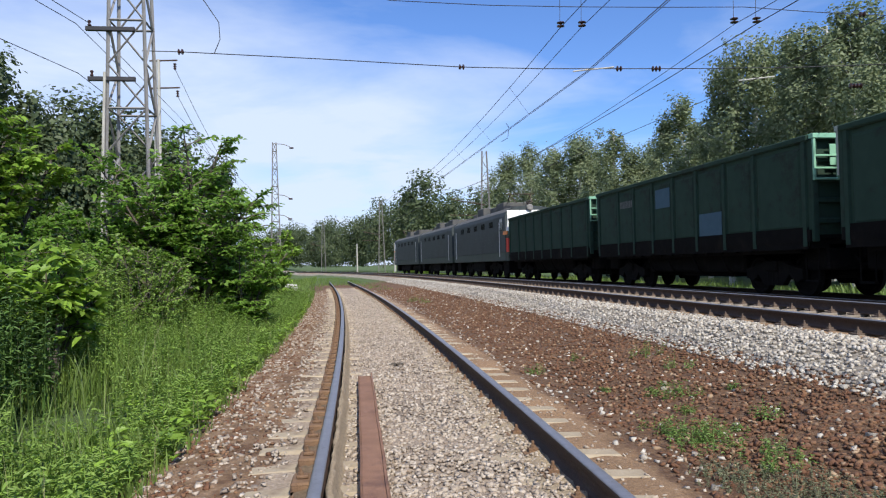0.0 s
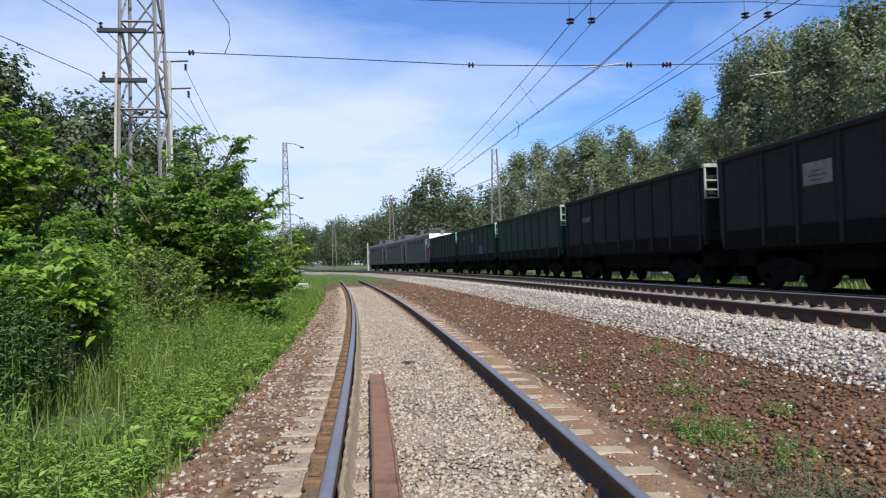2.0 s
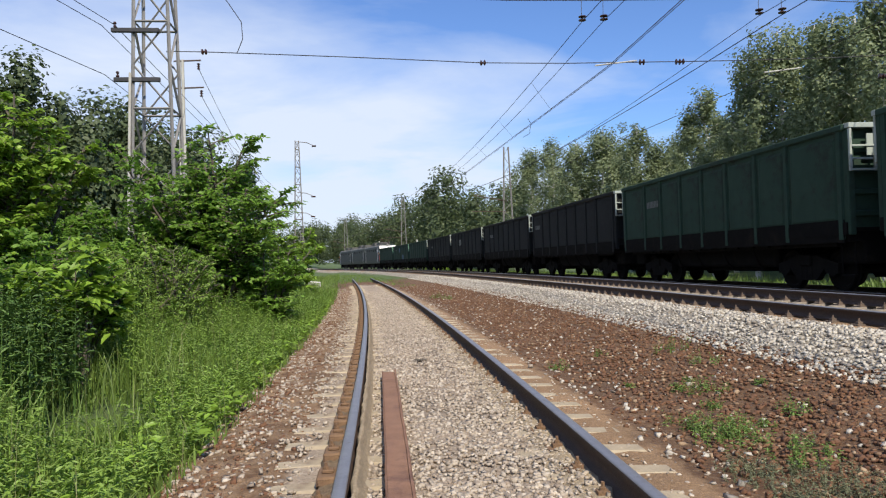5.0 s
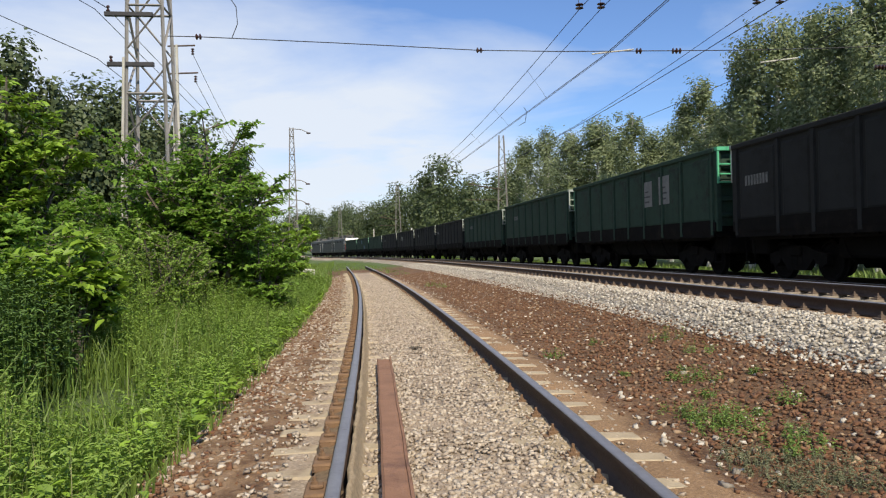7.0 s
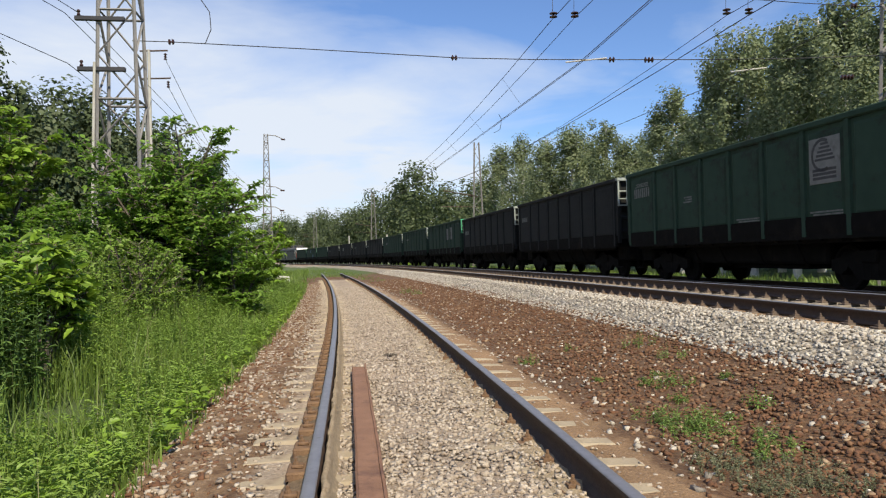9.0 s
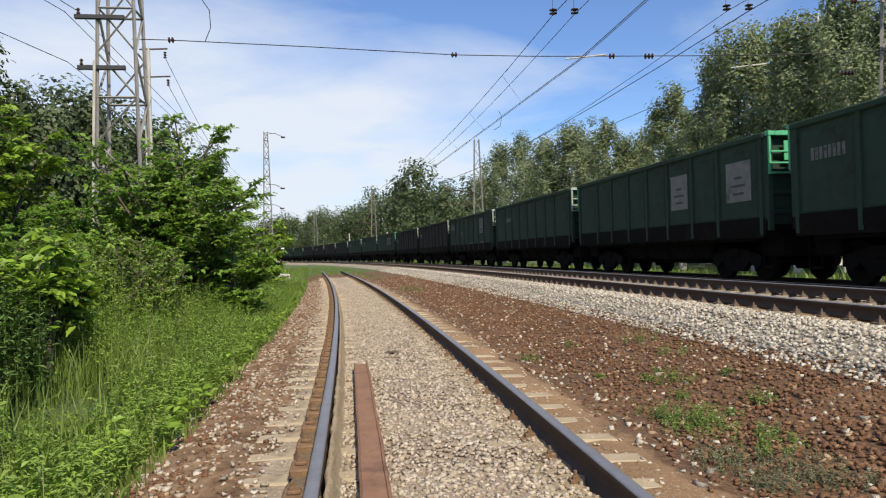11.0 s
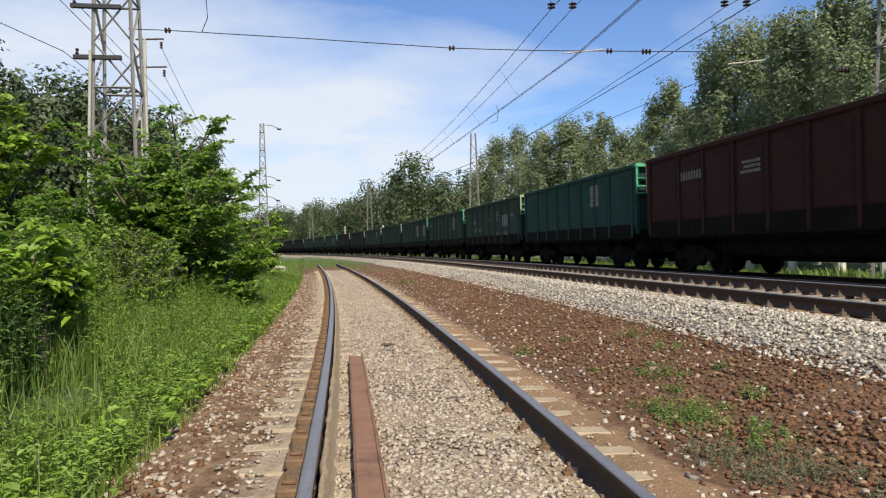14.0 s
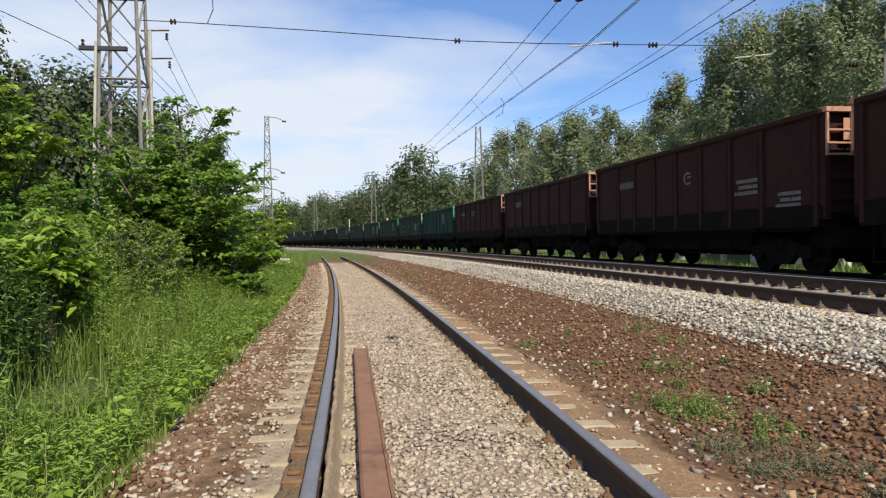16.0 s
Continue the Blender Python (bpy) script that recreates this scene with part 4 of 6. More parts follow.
# brown slope between the tracks
x, y, d, r = scatter(siding, 34000, 2.8, 44, 1.4, 6.2, 14, 1.6)
thin = (d > 2.0) | (r.uniform(0, 1, len(x)) < (d - 1.4) / 0.8)
x, y = x[thin], y[thin]
keep = d_main(x, y) < -6.55
x, y = x[keep], y[keep]
rock_field("brown_stones", "red-brown stones on the earth slope", x, y, ground_height(x, y) + 0.011, 0.052, STONE_BROWN, 4, 0.6)
x, y, d, r = scatter(siding, 9500, 2.8, 44, -2.5, -1.18, 15, 1.6)
thin = (d < -1.5) | (r.uniform(0, 1, len(x)) < 0.35)
x, y = x[thin], y[thin]
rock_field("brown_stones", "brown and pale stones on the track shoulder", x[::2], y[::2], ground_height(x[::2], y[::2]) + 0.002, 0.046, STONE_BROWN, 5)
rock_field("track_gravel", "pale gravel on the track shoulder", x[1::2], y[1::2], ground_height(x[1::2], y[1::2]) + 0.002, 0.046, STONE_TRACK, 25)
# fine gravel in the siding
x, y, d, r = scatter(siding, 16500, 2.8, 36, -0.67, 0.70, 16, 1.8)
rock_field("track_gravel", "small pinkish grey gravel between the rails", x, y, ground_height(x, y) + 0.009, 0.043, STONE_TRACK, 6, 0.65)
x, y, d, r = scatter(siding, 1100, 2.8, 34, -1.40, -1.04, 17, 1.6)
rock_field("track_gravel", "small gravel over the sleeper ends", x, y, np.full(len(x), -0.188) + r.uniform(-0.012, 0.006, len(x)), 0.042, STONE_TRACK, 7, 0.6)
x, y, d, r = scatter(siding, 2600, 2.8, 34, 0.52, 0.71, 19, 1.6)
rock_field("track_gravel", "small gravel heaped along the inner side of the rail", x, y, np.interp(d, [0.48, 0.56, 0.63, 0.74], [-0.225, -0.186, -0.162, -0.157]) + r.uniform(-0.006, 0.006, len(x)), 0.036, STONE_TRACK, 9, 0.6)
x, y, d, r = scatter(siding, 900, 2.8, 30, 1.0, 1.8, 18, 1.6)
rock_field("track_gravel", "small gravel beside the rail", x, y, ground_height(x, y) + 0.0, 0.033, STONE_TRACK, 8, 0.6)
st = rock_field("boulder", "single pale stone on the brown slope", [0.80], [9.39], [-0.19], 0.12, STONE_WHITE, 21)
st["kind"] = "thing"
st["category"] = "stone"


# ---- leaves, blades and trees ----
def leaves(p, nrm, size, r, fold=0.25, slim=0.55):
    """Folded leaves: four corner points each, two triangles along the midrib. p: n x 3, nrm: n x 3, size: n."""
    n = len(p)
    nrm = nrm / (np.linalg.norm(nrm, axis=1)[:, None] + 1e-9)
    t = r.normal(size=(n, 3))
    t -= (t * nrm).sum(1)[:, None] * nrm
    t /= np.linalg.norm(t, axis=1)[:, None] + 1e-9
    b = np.cross(nrm, t)
    L, w = size[:, None], (size * slim * r.uniform(0.8, 1.2, n))[:, None]
    v = np.stack([p, p + t * L * 0.45 + b * w * 0.5 + nrm * L * fold * 0.4, p + t * L, p + t * L * 0.45 - b * w * 0.5 + nrm * L * fold * 0.4], 1)
    i = 4 * np.arange(n)[:, None]
    f = np.concatenate([i + [0, 1, 2], i + [0, 2, 3]], 1).reshape(-1, 3)
    return v.reshape(-1, 3), f


def blades(x, y, z, h, w, r, lean=0.35):
    """Grass blades: a bent strip of three triangles each."""
    n = len(x)
    a = r.uniform(0, 2 * np.pi, n)
    c, s = np.cos(a), np.sin(a)
    k = r.normal(0, lean, n) * h
    b = r.uniform(0, 2 * np.pi, n)
    lx, ly = np.cos(b) * abs(k), np.sin(b) * abs(k)
    v = np.empty((n, 5, 3))
    v[:, 0] = np.stack([x - c * w / 2, y - s * w / 2, z], 1)
    v[:, 1] = np.stack([x + c * w / 2, y + s * w / 2, z], 1)
    v[:, 2] = np.stack([x - c * w * 0.42 + lx * 0.3, y - s * w * 0.42 + ly * 0.3, z + h * 0.55], 1)
    v[:, 3] = np.stack([x + c * w * 0.42 + lx * 0.3, y + s * w * 0.42 + ly * 0.3, z + h * 0.55], 1)
    v[:, 4] = np.stack([x + lx, y + ly, z + h * r.uniform(0.82, 1.0, n)], 1)
    i = 5 * np.arange(n)[:, None]
    f = np.concatenate([i + [0, 1, 3], i + [0, 3, 2], i + [2, 3, 4]], 1).reshape(-1, 3)
    return v.reshape(-1, 3), f


def aimed_leaves(p, aim, nrm, size, r, slim=0.5, droop=0.25):
    """Pointed leaves of six corner points, each along its own aim, folded at the midrib and drooping at the tip."""
    n = len(p)
    aim = aim / (np.linalg.norm(aim, axis=1)[:, None] + 1e-9)
    nrm = nrm - (nrm * aim).sum(1)[:, None] * aim
    nrm = nrm / (np.linalg.norm(nrm, axis=1)[:, None] + 1e-9)
    b = np.cross(nrm, aim)
    L, w = size[:, None], (size * slim * r.uniform(0.8, 1.2, n))[:, None]
    dr = np.array([0, 0, -1.0]) * L * droop
    v = np.stack([p, p + aim * L * 0.3 + b * w * 0.5 + nrm * L * 0.06, p + aim * L * 0.68 + b * w * 0.36 + nrm * L * 0.05 + dr * 0.35, p + aim * L + dr,
                  p + aim * L * 0.68 - b * w * 0.36 + nrm * L * 0.05 + dr * 0.35, p + aim * L * 0.3 - b * w * 0.5 + nrm * L * 0.06], 1)
    i = 6 * np.arange(n)[:, None]
    f = np.concatenate([i + [0, 1, 2], i + [0, 2, 3], i + [0, 3, 4], i + [0, 4, 5]], 1).reshape(-1, 3)
    return v.reshape(-1, 3), f


def stalks(x, y, z, h, r, leaf, per, low=0.15, lean=0.16, slim=0.32, stem=0.007):
    """Upright leafy stems: a thin strip each, with leaves set round it in a spiral, smaller towards the top."""
    n = len(x)
    a = r.uniform(0, 2 * np.pi, n)
    k = np.abs(r.normal(0, lean, n)) * h
    tip = np.stack([x + np.cos(a) * k, y + np.sin(a) * k, z + h], 1)
    base = np.stack([x, y, z], 1)
    e = np.stack([-np.sin(a), np.cos(a), np.zeros(n)], 1) * stem
    sv = np.stack([base - e, base + e, tip], 1).reshape(-1, 3)
    sf = np.arange(3 * n).reshape(-1, 3)
    t = np.clip(low + (1 - low) * (np.arange(per)[None] + r.uniform(0, 0.9, (n, per))) / per, 0, 1)
    p = base[:, None] + (tip - base)[:, None] * t[..., None] ** np.array([1.6, 1.6, 1.0])
    w = a[:, None] + np.arange(per)[None] * 2.4 + r.normal(0, 0.3, (n, per))
    up = r.normal(0.35, 0.35, (n, per))
    aim = np.stack([np.cos(w), np.sin(w), up], -1).reshape(-1, 3)
    nrm = np.stack([-np.cos(w) * 0.5, -np.sin(w) * 0.5, np.ones_like(w)], -1).reshape(-1, 3) + r.normal(0, 0.25, (n * per, 3))
    size = (leaf * r.uniform(0.6, 1.25, (n, per)) * (1.15 - 0.55 * t)).ravel()
    lv, lf = aimed_leaves(p.reshape(-1, 3), aim, nrm, size, r, slim, 0.3)
    return np.concatenate([lv, sv]), np.concatenate([lf, sf + len(lv)])


def stuff(name, v, f, mat, label, category):
    return tagged(new(name, mesh_of(name, v, f, mat)), label, category, kind="stuff")


# ---- grass on the bank ----
def clumped(x, y, scale, seed):
    return np.array([noise.noise((a * scale, b * scale, seed)) for a, b in zip(x, y)])


r = np.random.RandomState(31)


def bank(n, s0, s1, d0, d1, bias_s=1.5, bias_d=1.2):
    """Spots on the bank beside the side track, denser near its start and edge."""
    s = s0 + (s1 - s0) * r.uniform(0, 1, n) ** bias_s
    d = -d0 - (d1 - d0) * r.uniform(0, 1, n) ** bias_d
    x, y, th = siding(s, 0.0)
    return x + d * np.cos(th), y + d * np.sin(th), d, s


def hollow(x, y):
    """1 inside the shaded hollow before the nettles, 0 outside."""
    return np.exp(-(((x + 3.85) / 0.95) ** 2 + ((y - 7.1) / 1.15) ** 2))


# short grass: thick at the edge of the bank
x, y, d, s = bank(52000, 2.2, 46, 1.9, 9.5, 1.5, 1.3)
c1 = clumped(x, y, 0.8, 1.0)
keep = (clumped(x, y, 2.6, 2.0) * 0.5 + 1.6 * step(-d, 1.85, 2.25) + r.uniform(-0.3, 0.3, len(x))) > 0.35
keep &= r.uniform(0, 1, len(x)) > 1.25 * hollow(x, y)
x, y, d, c1 = x[keep], y[keep], d[keep], c1[keep]
h = (0.20 + 0.42 * step(-d, 2.0, 3.6)) * (1 + 0.7 * c1) * r.uniform(0.5, 1.3, len(x))
v, f = blades(x, y, ground_height(x, y) - 0.02, h, r.uniform(0.009, 0.018, len(x)), r, 0.42)
stuff("tall_grass", v, f, GRASS, "bright green grass on the bank beside the side track", "grass")
k = r.randint(0, len(x), 700)
v, f = blades(x[k], y[k], ground_height(x[k], y[k]), h[k] * 1.5 + 0.25, np.full(len(k), 0.005), r, 0.15)
stuff("grass_stalks", v, f, STALK, "thin pale seed stalks standing above the grass", "grass")
# tall leafy weeds: the bulk of the bank
x, y, d, s = bank(12500, 3.4, 40, 2.05, 8.5, 1.25, 1.15)
c1 = clumped(x, y, 0.7, 11.0)
keep = (c1 + clumped(x, y, 2.2, 12.0) * 0.7 + r.uniform(-0.25, 0.25, len(x)) + 0.45) > 0
keep &= (r.uniform(0, 1, len(x)) > 1.3 * hollow(x, y)) & ~((x < -3.6) & (y < 9.2) & (y > 6.6))
# a low grassy patch before the hollow
low_patch = np.exp(-(((x + 2.75) / 0.65) ** 2 + ((y - 5.6) / 0.8) ** 2))
x, y, d, c1, low_patch = x[keep], y[keep], d[keep], c1[keep], low_patch[keep]
h = (0.30 + 0.62 * step(-d, 2.1, 4.0) + 0.7 * step(-d, 3.4, 5.2)) * (1 + 0.5 * c1) * r.uniform(0.6, 1.2, len(x)) * (1 - 0.6 * low_patch)
v, f = stalks(x, y, ground_height(x, y) - 0.02, h, r, 0.09, 17, 0.2, 0.14, 0.32)
stuff("leafy_weeds", v, f, LEAF_STALK, "dense tall leafy green weeds covering the bank", "weeds")
# broad low leaves along the edge
x, y, d, s = bank(5200, 2.4, 30, 1.95, 3.4, 1.5, 1.6)
keep = clumped(x, y, 2.2, 5.0) > -0.08
x, y, d = x[keep], y[keep], d[keep]
w = r.uniform(0, 2 * np.pi, len(x))
p = np.stack([x, y, ground_height(x, y) + r.uniform(0.02, 0.22, len(x))], 1)
aim = np.stack([np.cos(w), np.sin(w), r.uniform(0.1, 0.9, len(x))], 1)
v, f = aimed_leaves(p, aim, r.normal(0, 0.3, (len(x), 3)) + [0, 0, 1], r.uniform(0.06, 0.13, len(x)), r, 0.5)
stuff("low_weeds", v, f, LEAF_BRIGHT, "low broad-leaved weeds at the edge of the grass", "weeds")
# nettles: tall stems round the hollow, leafy only above; dark leaf colour stands for its shade
n = 900
x, y = r.uniform(-6.6, -3.75, n), r.uniform(6.6, 10.4, n)
keep = (r.uniform(0, 1, n) > 0.8 * hollow(x, y)) & (x < np.interp(y, [6.6, 8.0, 8.6, 10.4], [-4.1, -4.2, -4.75, -5.6]))
x, y = x[keep], y[keep]
h = r.uniform(1.15, 1.75, len(x)) * (0.75 + 0.25 * step(-x, 3.7, 4.6))
v, f = stalks(x, y, ground_height(x, y) - 0.02, h, r, 0.13, 18, 0.34, 0.12, 0.34, 0.009)
stuff("nettles", v, f, LEAF_NETTLE_SHADE, "tall green nettles round a hollow, its shade in their dark leaf colour", "weeds")
# rough grass behind the main line and far verges
n = 26000
s = 4 + 210 * r.uniform(0, 1, n) ** 1.3
d = 2.9 + 8 * r.uniform(0, 1, n)
x, y, th = main(s, 0.0)
x, y = x + d * np.cos(th), y + d * np.sin(th)
v, f = blades(x, y, ground_height(x, y) - 0.02, r.uniform(0.2, 0.62, n) * (1 + 0.6 * clumped(x, y, 0.3, 8.0)), r.uniform(0.02, 0.05, n) * (1 + s / 60), r)
stuff("trackside_grass", v, f, GRASS, "rough green grass behind the main line", "grass")
# verge where the siding runs under grass, and between the tracks
n = 16000
s = 30 + 70 * r.uniform(0, 1, n)
d = r.uniform(-12, 9, n)
x, y, th = siding(s, 0.0)
x, y = x + d * np.cos(th), y + d * np.sin(th)
dm = d_main(x, y)
on_bed = (abs(d) < 1.5) & (s < 56)
keep = (dm < -7.9) & ~on_bed & ((clumped(x, y, 0.5, 4.0) + 0.9 * step(s, 36, 58) - 0.9 * (d > 0) * (s < 44) + 0.5 * (d < -2)) > 0.25)
x, y, d, s = x[keep], y[keep], d[keep], s[keep]
h = np.where(d < -2, 0.55, 0.16) * r.uniform(0.5, 1.2, len(x))
v, f = blades(x, y, ground_height(x, y) - 0.02, h, r.uniform(0.02, 0.04, len(x)), r)
stuff("verge_grass", v, f, GRASS, "grass growing over the far end of the siding", "grass")


# ---- shrubs ----
def shrub(name, label, place, height, spread, stems, twigs, per_twig, leaf, mat, seed, bark=BARK, slim=0.55, lean=(0, 0), category="shrub", low=0.25):
    """Several bent stems from one base, side twigs on them, leaves along the twigs."""
    r = np.random.RandomState(seed)
    top = thing(name, label, category, pose(*place))
    wood = Shape()
    P, A, N = [], [], []
    for k in range(stems):
        a = 2 * math.pi * (k + r.uniform(-0.3, 0.3)) / stems
        reach = spread * r.uniform(0.35, 1.0)
        hh = height * r.uniform(0.62, 1.0) * (1 - 0.25 * reach / spread)
        tip = np.array([math.cos(a) * reach + lean[0], math.sin(a) * reach + lean[1], hh])
        mid = tip * [0.32, 0.32, 0.55] + r.normal(0, 0.06 * height, 3) * [1, 1, 0.3]
        ts = np.linspace(0, 1, 7)
        pts = [(2 * t * (1 - t)) * mid + t * t * tip for t in ts]
        r0 = 0.012 * height + 0.008
        wood.tube(pts, [r0 * (1 - 0.85 * t) for t in ts], 5, caps=False)
        for q in range(twigs):
            t = r.uniform(low, 1.0)
            p = (2 * t * (1 - t)) * mid + t * t * tip
            w = r.normal(size=3) * [1, 1, 0.5] + [0, 0, 0.5] + np.array([math.cos(a), math.sin(a), 0]) * 0.6
            w /= np.linalg.norm(w)
            ln = spread * r.uniform(0.28, 0.62) * (1.15 - 0.6 * t)
            # a twig with two side shoots, each a flat spray of leaves set left and right
            side = np.cross(w, [0, 0, 1.0])
            side /= np.linalg.norm(side) + 1e-6
            shoots = [(p, w, ln), (p + w * ln * 0.35, w * 0.7 + side * 0.6, ln * 0.6), (p + w * ln * 0.5, w * 0.7 - side * 0.6 + [0, 0, 0.15], ln * 0.55)]
            m = max(3, int(per_twig * 0.4))
            for o, v, span in shoots:
                v = v / np.linalg.norm(v)
                wood.tube([o, o + v * span * 0.5 + [0, 0, 0.03], o + v * span], [r0 * 0.25, r0 * 0.16, 0.003], 3, caps=False)
                u = (np.arange(m) + r.uniform(0, 1, m)) / m
                flip = np.where(np.arange(m) % 2, 1.0, -1.0)[:, None]
                b = np.cross(v, [0, 0, 1.0])
                b /= np.linalg.norm(b) + 1e-6
                P.append(o + v * span * (0.1 + 0.95 * u)[:, None] + r.normal(0, 0.012 * spread, (m, 3)))
                A.append(v * 0.55 + b * flip * 0.8 + r.normal(0, 0.3, (m, 3)))
                N.append(np.array([0, 0, 1.0]) + np.array([math.cos(a), math.sin(a), 0]) * 0.35 + r.normal(0, 0.32, 3) + r.normal(0, 0.2, (m, 3)))
    part("branchwork", wood.mesh("branchwork", bark), top, "thin grey-brown branches")
    P, A, N = np.concatenate(P), np.concatenate(A), np.concatenate(N)
    v, f = aimed_leaves(P, A, N, leaf * 1.1 * r.uniform(0.6, 1.25, len(P)), r, slim)
    part("foliage", mesh_of("foliage", v, f, mat), top)
    return top


def gz(x, y):
    return float(ground_height(x, y)[0]) - 0.03


def at_ground(x, y):
    return (x, y, gz(x, y))


# the tall leafy shrub that stands beside the side track, with its thicket
shrub("tall_shrub", "tall green deciduous shrub with arching leafy branches", at_ground(-6.15, 17.6), 6.0, 2.2, 15, 30, 33, 0.13, LEAF_BUSH, 41)
shrub("tall_shrub", "dense green shrub with low dark foliage on the bank", at_ground(-4.75, 17.3), 2.9, 1.1, 10, 18, 30, 0.10, LEAF_BUSH, 42, low=0.05)
shrub("tall_shrub", "leafy green shrub in front of the lattice mast", at_ground(-8.0, 17.8), 4.1, 1.7, 9, 22, 30, 0.13, LEAF_BUSH, 43)
shrub("thicket_shrub", "bright green leafy thicket on the bank", at_ground(-7.0, 14.6), 2.7, 1.5, 11, 22, 33, 0.10, LEAF_STALK, 44, low=0.08)
shrub("thicket_shrub", "bright green bush at the edge of the wood", at_ground(-7.55, 11.2), 5.7, 1.5, 18, 30, 36, 0.12, LEAF_BRIGHT, 45, low=0.25)
shrub("thicket_shrub", "green bush at the edge of the wood", at_ground(-9.3, 14.6), 3.9, 1.7, 10, 24, 33, 0.12, LEAF_BUSH, 46)
shrub("thicket_shrub", "shaded green bush among tall weeds", at_ground(-6.1, 9.9), 2.6, 1.2, 9, 22, 30, 0.10, LEAF_BUSH, 47, low=0.3)
shrub("thicket_shrub", "leafy green thicket on the bank", at_ground(-6.9, 12.6), 2.5, 1.3, 10, 20, 30, 0.09, LEAF_STALK, 50, low=0.05)
shrub("thicket_shrub", "leafy green thicket before the lattice mast", at_ground(-8.6, 16.0), 3.4, 1.6, 10, 20, 30, 0.11, LEAF_BUSH, 51, low=0.1)
shrub("thicket_shrub", "pale green feathery bush among tall weeds", at_ground(-5.75, 14.0), 2.5, 1.0, 14, 20, 33, 0.065, LEAF_STALK, 56, slim=0.4, low=0.02)
shrub("thicket_shrub", "pale green feathery bush among tall weeds", at_ground(-6.3, 12.9), 2.3, 1.0, 12, 20, 33, 0.065, LEAF_STALK, 57, slim=0.4, low=0.02)
shrub("maple_sapling", "young sapling with large yellow-green leaves", at_ground(-5.0, 9.2), 2.3, 0.85, 9, 9, 12, 0.16, LEAF_BRIGHT, 52, slim=0.62, category="sapling", low=0.6)
shrub("small_bush", "pale green small bush where the bank bends", at_ground(-7.9, 33.0), 4.0, 1.5, 9, 18, 30, 0.17, LEAF_BRIGHT, 53, low=0.1)
shrub("small_bush", "pale green bush on the bank", at_ground(-9.4, 30.0), 3.4, 1.4, 9, 18, 28, 0.17, LEAF_BUSH, 54, low=0.1)
shrub("trackside_bush", "bright green bush behind the main line mast", at_ground(-4.6, 128.0), 3.6, 4.2, 9, 20, 24, 0.5, LEAF_BRIGHT, 55, low=0.05)

# weeds on the brown slope
# x, y, height, number of stems, dry or not
WEEDS = [(1.98, 5.57, 0.20, 46, 0), (1.83, 6.08, 0.15, 22, 0), (2.15, 5.85, 0.18, 26, 0), (2.41, 7.4, 0.17, 22, 0), (2.2, 6.7, 0.12, 14, 0), (2.27, 5.05, 0.17, 34, 0), (2.36, 4.62, 0.13, 22, 1), (2.0, 4.25, 0.12, 26, 1),
         (2.24, 4.2, 0.12, 26, 1), (2.45, 5.4, 0.11, 14, 1), (2.78, 9.97, 0.25, 18, 0), (2.87, 8.83, 0.2, 14, 0), (1.17, 9.46, 0.15, 12, 0), (2.75, 6.25, 0.16, 12, 0), (1.85, 10.36, 0.12, 8, 0), (-1.1, 29.0, 0.25, 30, 0), (-0.7, 27.6, 0.2, 22, 0)]
rw = random.Random(12)
WEEDS += [(rw.uniform(1.75, 2.6), rw.uniform(3.7, 4.9), rw.uniform(0.08, 0.14), 22, 1) for k in range(16)]
WEEDS += [(rw.uniform(1.7, 3.0), rw.uniform(5.2, 8.6), rw.uniform(0.06, 0.11), 9, 0) for k in range(7)]
for k, (wx, wy, wh, wn_, dry) in enumerate(WEEDS):
    r = np.random.RandomState(70 + k)
    wh *= 1.35
    wide = wh * (1.15 if wn_ > 20 else 0.75)
    a, q = r.uniform(0, 2 * np.pi, wn_), r.uniform(0, 1, wn_) ** 0.6 * wide
    v, f = stalks(q * np.cos(a), q * np.sin(a), np.full(wn_, -0.02), wh * r.uniform(0.5, 1.1, wn_) * (1 - 0.4 * q / wide), r, 0.045 if not dry else 0.03, 12, 0.05, 0.5, 0.3, 0.004)
    w = thing("weed_clump", "grey-green dry weed clump in brown stones" if dry else "small green weed clump growing in brown stones", "weed", pose(wx, wy, gz(wx, wy) + 0.03), "weeds on the slope")
    tagged(part("foliage", mesh_of("foliage", v, f, WEED_DRY if dry else WEED), w), kind="stuff")


